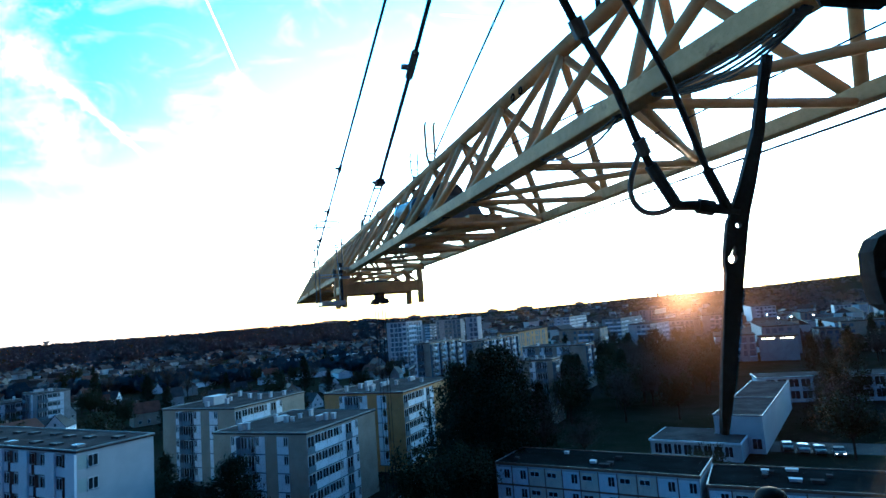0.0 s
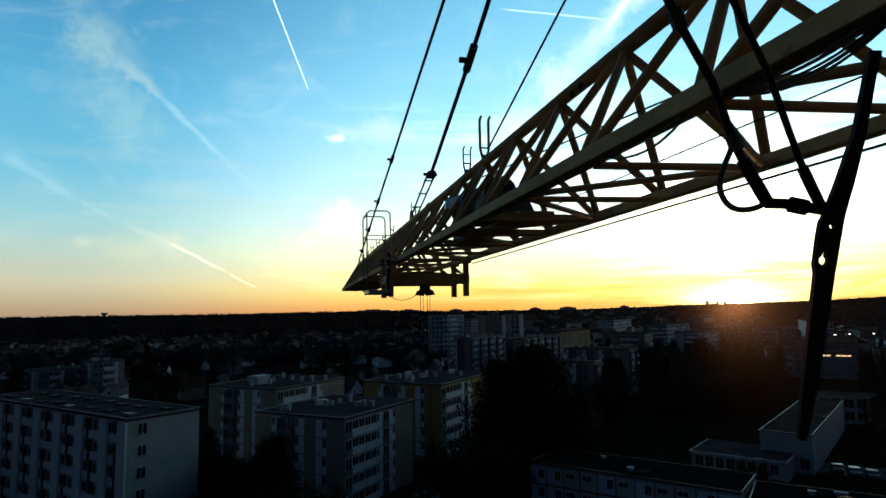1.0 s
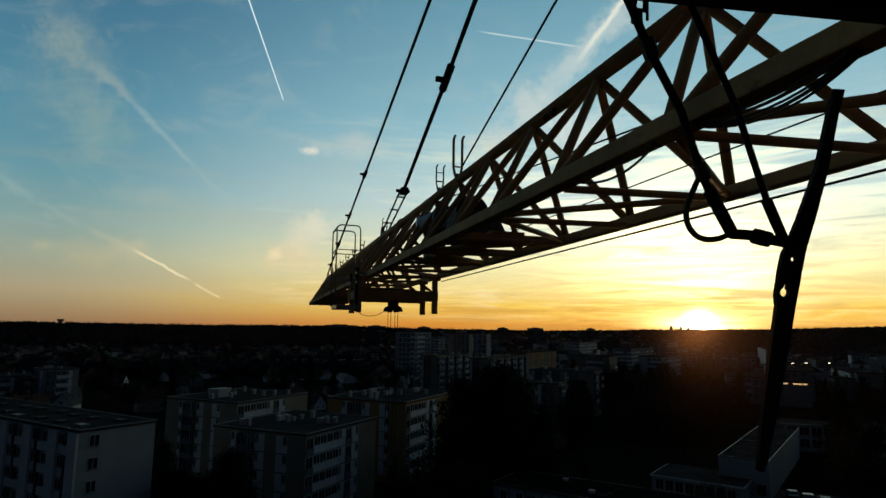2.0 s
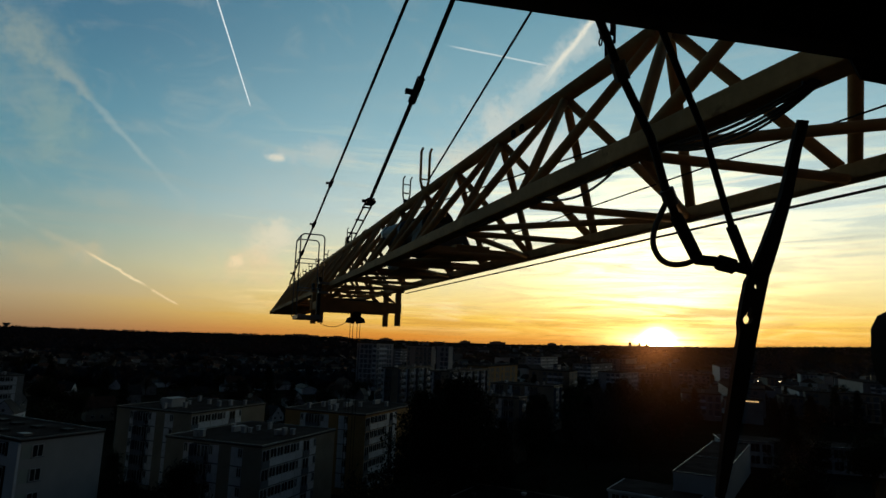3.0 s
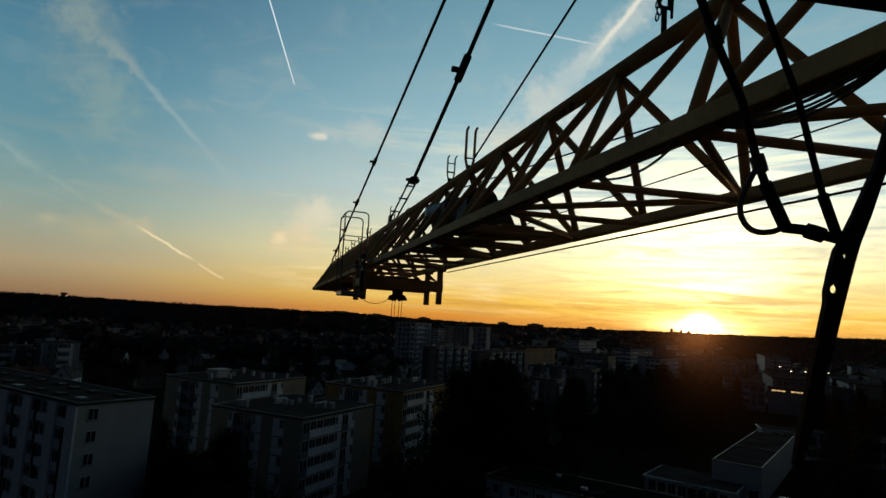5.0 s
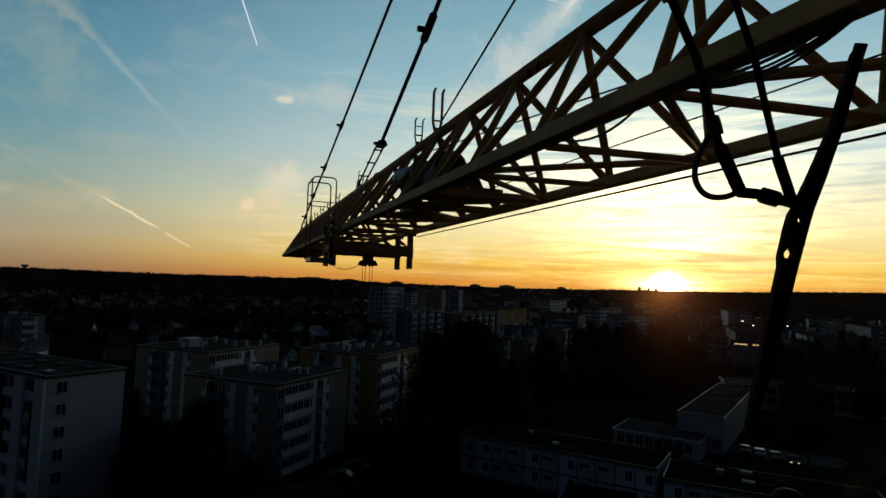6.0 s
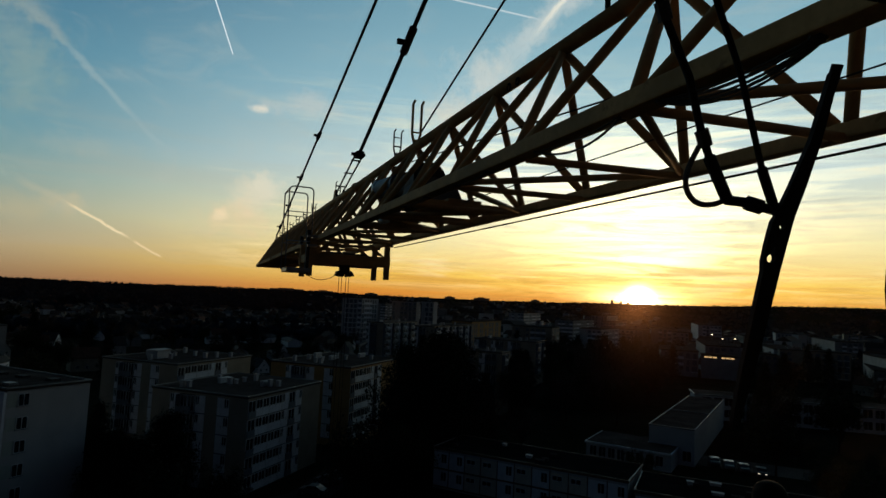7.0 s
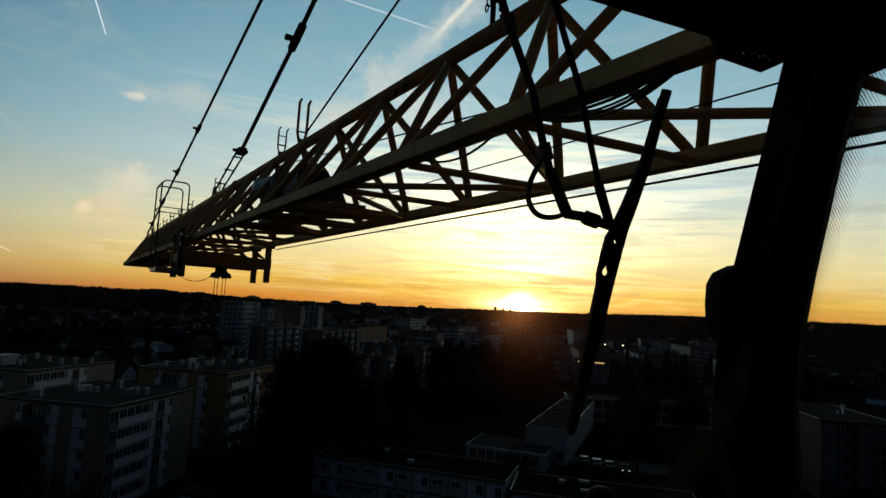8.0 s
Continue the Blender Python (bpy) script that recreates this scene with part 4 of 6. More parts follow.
# ---- the land ----
def land(x, y):
    """Height of the ground: flat town, wooded rise all round towards the horizon."""
    r = math.hypot(x, y)
    az = math.degrees(math.atan2(x, y))
    rise = min(max((r - 700.0) / 3400.0, 0.0), 1.0)
    ridge = 28.0 + 7.0 * math.exp(-((az - 4) / 12.0) ** 2) + 20.0 / (1 + math.exp(-(az - 31) / 3.0)) + 42.0 / (1 + math.exp(-(az - 49) / 4.0))
    ridge += 5.0 * noise.noise(Vector((az * 0.09, 3.1, 0))) + 2.0 * noise.noise(Vector((az * 0.6, 7.7, r * 0.0006)))
    return rise * rise * (3 - 2 * rise) * ridge


def build_ground():
    radii = [0, 30, 60, 90, 120, 160, 200, 260, 320, 400, 500, 600, 700, 850, 1000, 1200, 1450, 1750, 2100, 2500, 2900, 3300, 3700, 4100, 4500, 4900]
    turns = 240
    verts, faces = [(0, 0, 0)], []
    for r in radii[1:]:
        for k in range(turns):
            a = 2 * math.pi * k / turns
            x, y = r * math.sin(a), r * math.cos(a)
            verts.append((x, y, land(x, y)))
    for k in range(turns):
        faces.append((0, 1 + (k + 1) % turns, 1 + k))
    for i in range(len(radii) - 2):
        for k in range(turns):
            a, b = 1 + i * turns + k, 1 + i * turns + (k + 1) % turns
            faces.append((a, b, b + turns, a + turns))
    me = bpy.data.meshes.new("ground")
    me.from_pydata(verts, [], faces)
    me.materials.append(GROUND)
    for p in me.polygons:
        p.use_smooth = True
    tagged(new("ground", me), "dark grass and earth ground reaching to a wooded horizon", "ground", kind="structure")


def strip(name, pts, width, material, label, category, z=0.03):
    """A road or path as a thin raised sheet along the points."""
    bm = bmesh.new()
    pts = [Vector((*p, 0)) for p in pts]
    rows = []
    for i, p in enumerate(pts):
        d = (pts[min(i + 1, len(pts) - 1)] - pts[max(i - 1, 0)]).normalized()
        side = Vector((-d.y, d.x, 0)) * width / 2
        rows.append([bm.verts.new(p + side * s + Vector((0, 0, h))) for s, h in ((1.0, -0.05), (1.0, z), (-1.0, z), (-1.0, -0.05))])
    for a, b in zip(rows, rows[1:]):
        for i in range(3):
            bm.faces.new((a[i], a[i + 1], b[i + 1], b[i]))
    bmesh.ops.recalc_face_normals(bm, faces=bm.faces)
    tagged(part(name, bm, material), label, category, kind="structure")


# ---- buildings ----
FRAME_MESH = {}


def window_meshes(w, h):
    """Frame with a middle bar, and its two panes, for a window of that size."""
    key = (round(w, 2), round(h, 2))
    if key not in FRAME_MESH:
        bm, t = bmesh.new(), 0.06
        for lo, hi in (((0, 0), (w, t)), ((0, h - t), (w, h)), ((0, t), (t, h - t)), ((w - t, t), (w, h - t)), ((w / 2 - t / 2, t), (w / 2 + t / 2, h - t))):
            box(bm, (lo[0], -0.06, lo[1]), (hi[0], 0.02, hi[1]))
        FRAME_MESH[key] = (mesh_of("window", bm, FRAMEWHITE), mesh_of("pane", boxed((t, -0.02, t), (w - t, 0.0, h - t)), PANE))
    return FRAME_MESH[key]


def add_window(parent, m, w, h):
    frame_me, pane_me = window_meshes(w, h)
    win = part("window", frame_me, None, parent, m=m)
    part("pane", pane_me, None, win)


def small_window(parent, m, w, h):
    """A window of a far house: frame and pane in one mesh."""
    key = ("small", round(w, 2), round(h, 2))
    if key not in FRAME_MESH:
        bm = boxed((0, -0.05, 0), (w, 0.0, h))
        n_frame = len(bm.faces)
        for x in (0.08, w / 2 + 0.03):
            box(bm, (x, -0.07, 0.08), (x + w / 2 - 0.11, -0.04, h - 0.08))
        me = mesh_of("window", bm, FRAMEWHITE)
        me.materials.append(PANE)
        for p in me.polygons[n_frame:]:
            p.material_index = 1
        FRAME_MESH[key] = me
    part("window", FRAME_MESH[key], None, parent, m=m)


PANEL_MESH = {}


def plate(name, w, h, d, material):
    key = (name, round(w, 2), round(h, 2), d, material.name)
    if key not in PANEL_MESH:
        PANEL_MESH[key] = mesh_of(name, boxed((0, -d, 0), (w, 0.0, h)), material)
    return PANEL_MESH[key]


def facade(block, m, bays, base, storeys, rise, panel, band, rng):
    """Fits bays (kind, width) along a facade whose frame is m: x along it, -y outward."""
    x = 0.0
    for kind, w in bays:
        for s in range(storeys):
            z = base + s * rise
            at = lambda dx, dz, dy=0.0: m @ Matrix.Translation((x + dx, dy, z + dz))
            if kind == "W":
                part("panel", plate("panel", w - 0.1, 1.15, 0.05, panel), None, block, m=at(0.05, 0.02))
                part("panel", plate("panel", (w - 0.1) * 0.56, 1.40, 0.05, panel), None, block, m=at(0.05 + (w - 0.1) * (0.44 if x < 9 else 0.0), 1.2))
                add_window(block, at(0.06 + (0.0 if x < 9 else (w - 0.1) * 0.58), 1.22, -0.01), (w - 0.1) * 0.40, 1.32)
            elif kind == "D":
                part("panel", plate("panel", w - 0.1, 1.1, 0.05, panel), None, block, m=at(0.05, 0.02))
                add_window(block, at(0.10, 1.18, -0.01), (w - 0.3) / 2, 1.36)
                add_window(block, at(0.20 + (w - 0.3) / 2, 1.18, -0.01), (w - 0.3) / 2, 1.36)
            elif kind == "F":
                add_window(block, at(0.10, 0.10, -0.01), w - 0.2, 2.4)
                part("railing", plate("railing", w - 0.1, 0.9, 0.12, SLATEBLUE), None, block, m=at(0.05, 0.05, -0.05))
            elif kind == "L":
                # dark plate painted in for the shade inside the balcony hollow
                part("recess", plate("recess", w - 0.1, 2.6, 0.015, DARKBOX), None, block, m=at(0.05, 0.02))
                add_window(block, at(0.15, 0.10, -0.02), (w - 0.4) / 2, 2.35)
                add_window(block, at(0.25 + (w - 0.4) / 2, 0.10, -0.02), (w - 0.4) / 2, 2.35)
                part("balcony_slab", plate("balcony_slab", w, 0.14, 0.95, SLATEBLUE), None, block, m=at(0, -0.10))
                part("balcony_front", plate("balcony_front", w, 0.95, 0.05, SLATEBLUE), None, block, m=at(0, 0.04, -0.90))
                part("balcony_side", plate("balcony_side", 0.06, 2.5, 0.95, SLATEBLUE), None, block, m=at(-0.03, 0.04))
            elif kind == "S":
                part("panel", plate("panel", 1.15, 1.6, 0.02, MINTPANEL), None, block, m=at(0.12, 0.92))
                add_window(block, at(1.30, 1.0, -0.025), 1.3, 1.45)
                part("sill", plate("sill", 1.5, 0.08, 0.14, SLATEBLUE), None, block, m=at(1.20, 0.92))
            elif kind == "R":
                add_window(block, at(0.25, 1.0, -0.01), 1.35, 1.4)
                if rng.random() < 0.75:
                    part("panel", plate("panel", 1.0, rise if rng.random() < 0.5 else 1.5, 0.04, REDPANEL), None, block, m=at(1.7, 0.9))
                if w > 4.0:
                    add_window(block, at(w - 1.6, 1.0, -0.01), 1.35, 1.4)
            elif kind == "P":
                if s == 0:
                    # paint whiter than the end wall stands in for light missing on this front
                    part("pilaster", plate("pilaster", w, storeys * rise + 0.1, 0.30, WHITEPANEL), None, block, m=at(0, -0.1))
            elif kind == "Q":
                # whiter paint here too, brightening a front that gets little light
                part("spandrel", plate("spandrel", w, 1.05, 0.06, WHITEPANEL), None, block, m=at(0, 0.0))
                part("recess", plate("recess", w, 1.60, 0.02, DULLPANEL), None, block, m=at(0, 1.07))
                add_window(block, at(0.10, 1.12, -0.03), 1.40, 1.42)
                if w > 3:
                    add_window(block, at(w - 1.50, 1.12, -0.03), 1.40, 1.42)
                # dark red panels step down from window to window
                step = (s + int(x / 6)) % 4
                part("panel", plate("panel", 1.0, 1.55, 0.09, REDPANEL), None, block, m=at(w - 1.12 if w < 3 else (1.55, 1.2, 0.75, 1.9)[step], 1.08))
                if step != 3:
                    part("panel", plate("panel", 0.62, rise - 1.5, 0.09, REDPANEL), None, block, m=at(w - 1.0 if w < 3 else (1.5, 1.1, 0.7)[step], 1.08 - rise + 1.5))
            elif kind in "TU":
                part("panel", plate("panel", w - 0.16, rise - 0.32, 0.05, panel if kind == "T" else WHITEPANEL), None, block, m=at(0.08, 0.1))
                add_window(block, at(0.35 if kind == "T" else w - 1.35, 1.45 if kind == "T" else 0.9, -0.06), 1.5 if kind == "T" else 1.0, 0.75 if kind == "T" else 1.4)
                part("post", plate("post", 0.14, rise, 0.10, BROWNTRIM), None, block, m=at(-0.07, 0.0))
                part("floor_band", plate("floor_band", w, 0.22, 0.08, BROWNTRIM), None, block, m=at(0, -0.14))
            if kind in "WDFL" and kind:
                part("floor_band", plate("floor_band", w, 0.14, 0.07, band), None, block, m=at(0, -0.12))
        x += w


def flat_block(name, label, corner, az, lu, lv, roof_z, storeys, rise, wall, panel, roof, bays_u=(), bays_v=(), group="", seed=1, fascia=None, boxes=8, base_z=0.0, category="apartment block", skylights=0, edge=None, cabin=None):
    """A flat-roofed block. corner is its near corner; u runs along az, v to the left of it (az - 90)."""
    rng = random.Random(seed)
    block = thing(name, label, category, group, m=Matrix.Translation((*corner, base_z)) @ Matrix.Rotation(radians(90 - az), 4, "Z"))
    top = roof_z - base_z
    part("wall", boxed((0, 0, -0.5), (lu, lv, top - 0.35)), wall, block)
    part("roof", boxed((-0.14, -0.14, top - 0.35), (lu + 0.14, lv + 0.14, top - 0.12)), fascia or roof, block)
    part("roof_deck", boxed((0.0, 0.0, top - 0.12), (lu, lv, top - 0.08)), roof, block)
    for lo, hi in (((-0.14, -0.14), (lu + 0.14, 0.0)), ((-0.14, lv), (lu + 0.14, lv + 0.14)), ((-0.14, 0.0), (0.0, lv)), ((lu, 0.0), (lu + 0.14, lv))):
        part("roof_edge", boxed((*lo, top - 0.12), (*hi, top + 0.06), 0.02), edge if edge and lo[0] == -0.14 and hi[0] > lu else ZINC, block)
    facade(block, Matrix.Translation((0, -0.004, 0)), bays_u, top - 0.5 - storeys * rise, storeys, rise, panel, SLATEBLUE, rng)
    facade(block, Matrix.Translation((-0.004, lv, 0)) @ Matrix.Rotation(radians(-90), 4, "Z"), bays_v, top - 0.5 - storeys * rise, storeys, rise, panel, SLATEBLUE, rng)
    for k in range(boxes):
        w, d, h = rng.choice(((0.6, 0.6, 0.9), (0.7, 0.5, 1.1), (2.6, 0.6, 0.8), (0.5, 0.5, 0.7), (0.6, 0.7, 1.0)) if storeys > 2 else ((0.8, 0.7, 0.35), (0.6, 0.6, 0.3), (1.4, 0.7, 0.3)))
        x, y = rng.uniform(1.5, lu - 4.5), rng.uniform(1.5, max(lv - 2, 2))
        bm = boxed((x, y, top - 0.1), (x + w, y + d, top + h - 0.1), 0.02)
        box(bm, (x - 0.08, y - 0.08, top + h - 0.1), (x + w + 0.08, y + d + 0.08, top + h))
        part("chimney", bm, PALEWALL if storeys > 2 or k % 3 == 0 else ROOFGREY, block)
    if cabin:
        cx, cy = cabin
        bm = boxed((cx, cy, top - 0.1), (cx + 3.6, cy + 2.6, top + 1.5), 0.02)
        box(bm, (cx - 0.15, cy - 0.15, top + 1.5), (cx + 3.75, cy + 2.75, top + 1.7))
        part("roof_cabin", bm, PALEWALL, block, "white roof cabin")
    for k in range(skylights):
        x, y = 1.3 + (k % 2) * 4.6 + rng.uniform(-0.4, 0.8), 1.5 + (k // 2) * (lv - 4.5) / (skylights / 2) + rng.uniform(0, 1.6)
        bm = boxed((x, y, top - 0.1), (x + 1.1, y + 1.6, top + 0.2), 0.03)
        part("skylight", bm, ZINC if k % 6 == 0 else DARKBOX, block)
    return block


V_BAYS = (("B", 3.6), ("W", 1.9), ("L", 2.9), ("W", 1.9), ("B", 2.2), ("W", 2.2), ("B", 3.3))
U_BAYS = (("F", 1.9), ("D", 3.4), ("D", 3.4), ("W", 1.9), ("F", 1.9), ("W", 2.0), ("B", 4.0))


def near_blocks():
    g = "housing estate blocks"
    flat_block("apartment_block", "tan flat-roofed apartment block with white panels and blue balconies", (7.0, 94.7), 40.5, 20.5, 18.0, 14.2, 5, 2.75,
               TANWALL, WHITEPANEL, ROOFGREY, U_BAYS, V_BAYS, g, 3, boxes=12)
    flat_block("apartment_block", "tan apartment block with a white roof cabin behind the others", (-4.0, 127.9), 40.5, 22.5, 19.0, 15.1, 5, 2.75,
               TANWALL, WHITEPANEL, ROOFGREY, U_BAYS, V_BAYS, g, 5, boxes=10, cabin=(4.0, 9.0))
    flat_block("apartment_block", "ochre apartment block with a brown roof edge", (27.8, 119.3), 40.5, 24.0, 18.5, 15.6, 5, 2.75,
               OCHREWALL, WHITEPANEL, ROOFGREY, U_BAYS, V_BAYS, g, 7, ROOFTILE, 11)
    flat_block("apartment_block", "white apartment block with dark red panels and roof skylights", (-20.8, 85.4), 47.0, 10.2, 44.0, 17.1, 6, 2.75,
               PALEWALL, WHITEPANEL, ROOFGREY, (("S", 4.2),), (("P", 2.05), ("Q", 4.2)) * 6 + (("P", 2.05), ("Q", 2.45), ("P", 2.0)), g, 11, boxes=0, skylights=16)
    flat_block("row_of_houses", "two-storey white panelled terrace with brown trim and a flat dark roof", (35.9, 92.6), 139.5, 30.3, 10.3, 6.35, 2, 2.75,
               PALEWALL, WARMPANEL, ROOFDARK, tuple(("T", 2.75) if k in (2, 3, 5, 7, 8) else ("U", 2.75) for k in range(11)), (), g, 13, BROWNTRIM, 6, category="terrace", edge=BROWNTRIM)


def school():
    s = thing("school_building", "white school hall with a flat dark roof above a low annex", "school")
    s.matrix_basis = Matrix.Translation((84.4, 99.6, 0)) @ Matrix.Rotation(radians(90 - 52), 4, "Z")
    # hall: u runs away, v to the left
    part("hall", boxed((0, -8.5, 0), (50, 0.0, 6.8)), PALEWALL, s)
    part("hall_roof", boxed((0, -8.5, 6.8), (50, 0.0, 6.9)), ROOFGREY, s)
    for lo, hi in (((-0.1, -8.6), (50, -8.42)), ((-0.1, -0.08), (50, 0.1)), ((-0.1, -8.42), (0.08, -0.08)), ((22, -8.42), (22.12, -0.08))):
        part("roof_edge", boxed((*lo, 6.8), (*hi, 7.07), 0.02), ZINC, s)
    # annex: a low room wrapped round the corner of the hall
    part("annex", boxed((-7.4, -5.6, 0), (-0.01, 10.4, 3.1)), PALEWALL, s)
    part("annex", boxed((-0.01, 0.05, 0), (4.2, 10.4, 3.1)), PALEWALL, s)
    part("annex_roof", boxed((-7.8, -5.7, 3.1), (-0.12, 10.6, 3.42), 0.03), WHITEPANEL, s)
    part("annex_roof", boxed((-0.12, 0.12, 3.1), (4.4, 10.6, 3.42), 0.03), WHITEPANEL, s)
    part("annex_deck", boxed((-7.6, -5.5, 3.42), (-0.15, 10.4, 3.45)), ROOFGREY, s)
    part("annex_deck", boxed((-0.15, 0.2, 3.42), (4.2, 10.4, 3.45)), ROOFGREY, s)
    for k in range(8):
        add_window(s, Matrix.Translation((-7.41, 9.7 - 1.78 * k, 0.8)) @ Matrix.Rotation(radians(-90), 4, "Z"), 1.45, 1.9)
    add_window(s, Matrix.Translation((-0.01, -6.3, 0.8)) @ Matrix.Rotation(radians(-90), 4, "Z"), 1.7, 2.0)
    wing = thing("school_wing", "long pale school wing with rows of windows", "school", m=Matrix.Translation((129.8, 134.6, 0)) @ Matrix.Rotation(radians(90 - 126), 4, "Z"))
    part("wall", boxed((0, 0, 0), (82, 9, 6.5)), PALEWALL, wing)
    part("roof", boxed((-0.4, -0.4, 6.5), (82.4, 9.4, 6.8), 0.03), ZINC, wing)
    part("roof_deck", boxed((0, 0, 6.8), (82, 9, 6.83)), ROOFGREY, wing)
    for k in range(28):
        if k % 6 == 5:
            continue
        for z in (0.9, 4.0):
            add_window(wing, Matrix.Translation((2.0 + 2.8 * k, -0.01, z)), 2.3, 2.2)


def terrace_end():
    """The lower row that continues the terrace to the right."""
    flat_block("row_of_houses", "lower terrace with green-white panels and roof vents", (55.0, 67.4), 135.0, 25.0, 10.4, 5.85, 2, 2.75,
               GREYWALL, WARMPANEL, ROOFDARK, tuple(("T", 2.75) if k % 3 else ("U", 2.75) for k in range(9)), (), "housing estate blocks", 17, BROWNTRIM, 7, category="terrace", edge=BROWNTRIM)
    garage = thing("garage_row", "low flat-roofed garage with a pale roof edge", "garage", m=Matrix.Translation((38.6, 67.4, 0)) @ Matrix.Rotation(radians(-40), 4, "Z"))
    part("wall", boxed((0, 0, 0), (9, 12, 2.6)), GREYWALL, garage)
    part("roof", boxed((-0.2, -0.2, 2.6), (9.2, 12.2, 2.8), 0.02), ROOFDARK, garage)
    part("roof_edge", boxed((-0.22, -0.2, 2.8), (0.0, 12.2, 2.9)), ZINC, garage)


def mid_blocks():
    g = "distant estate blocks"
    spec = (  # azimuth and distance of the near corner, turn, lengths, roof height, storeys, wall
        (15.9, 258, 45, 32, 8, 18.9, 6, TANWALL), (20.7, 252, 45, 44, 9, 18.4, 6, TANWALL), (27.1, 163, 45, 7, 13, 16.5, 5, TANWALL),
        (30.2, 226, 45, 12, 24, 15.8, 5, TANWALL), (31.6, 330, 45, 18, 22, 17.0, 5, TANWALL), (13.8, 372, 45, 20, 14, 27.8, 9, PALEWALL),
        (18.9, 392, 45, 5, 18, 27.0, 9, GREYWALL), (20.5, 376, 45, 6, 8, 27.6, 9, PALEWALL), (44.2, 300, 40, 34, 16, 11.3, 3, GREYWALL), (47.5, 330, 40, 60, 16, 13.0, 4, GREYWALL),
        (52.5, 350, 40, 50, 16, 12.5, 4, PALEWALL), (36.0, 400, 52, 44, 14, 15.0, 4, PALEWALL), (39.6, 460, 38, 40, 16, 14.0, 4, PALEWALL))
    far_spec = (
        (42.0, 470, 40, 60, 14, 16.0, 5, GREYWALL), (33.5, 470, 50, 60, 14, 18.0, 5, GREYWALL), (24.2, 330, 45, 50, 12, 18.0, 5, OCHREWALL),
        (16.0, 620, 50, 70, 14, 22.0, 6, GREYWALL), (29.0, 560, 45, 60, 14, 20.0, 6, PALEWALL), (36.5, 640, 45, 80, 16, 20.0, 6, GREYWALL),
        (46.0, 560, 40, 90, 18, 18.0, 4, PALEWALL), (56.0, 480, 40, 60, 16, 14.0, 4, GREYWALL), (61.0, 300, 40, 40, 16, 14.0, 4, GREYWALL),
        (-16.3, 243, 55, 10, 12, 14.6, 4, GREYWALL), (-20.0, 250, 50, 24, 12, 12.0, 4, GREYWALL), (69.0, 140, 40, 26, 14, 14.3, 5, BRICKWALL))
    rng = random.Random(8)
    more = []
    for k in range(34):
        r = rng.uniform(290, 720)
        storeys = rng.choice((2, 3, 3, 4))
        more.append((rng.uniform(27, 63), r, rng.choice((38, 45, 52, 128)), rng.uniform(14, 46), rng.uniform(10, 16), 2.9 * storeys + 1.2 + max(r - 400, 0) * 0.012, storeys, rng.choice((PALEWALL, GREYWALL, PALEWALL, TANWALL))))
    for i, (az, r, turn, lu, lv, top, storeys, wall) in enumerate(spec + far_spec + tuple(more)):
        c = (r * math.sin(radians(az)), r * math.cos(radians(az)))
        rise = 2.75
        near = r < 260
        if near:
            bu = tuple((("L", 3.0), ("D", 3.0), ("W", 2.0))[k % 3] for k in range(int(lu / 2.75)))
            bv = tuple((("W", 2.0), ("L", 3.0), ("B", 1.6))[k % 3] for k in range(int(lv / 2.6)))
            bu, bv = fitted(bu, lu), fitted(bv, lv)
        else:
            bu, bv = fitted(tuple(("D", 3.3) for k in range(99)), lu), fitted(tuple(("D", 3.3) for k in range(99)), lv)
        if r > 260:
            far_block(c, turn, lu, lv, top, storeys, wall, i)
            continue
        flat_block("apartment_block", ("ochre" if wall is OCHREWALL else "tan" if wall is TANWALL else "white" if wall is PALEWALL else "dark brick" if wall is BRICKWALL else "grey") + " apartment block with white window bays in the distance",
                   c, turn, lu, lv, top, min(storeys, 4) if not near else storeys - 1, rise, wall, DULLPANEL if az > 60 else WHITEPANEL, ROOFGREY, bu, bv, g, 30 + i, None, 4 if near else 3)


def fitted(bays, length):
    out, used = [], 0.0
    for kind, w in bays:
        if used + w > length:
            break
        out.append((kind, w))
        used += w
    return tuple(out)


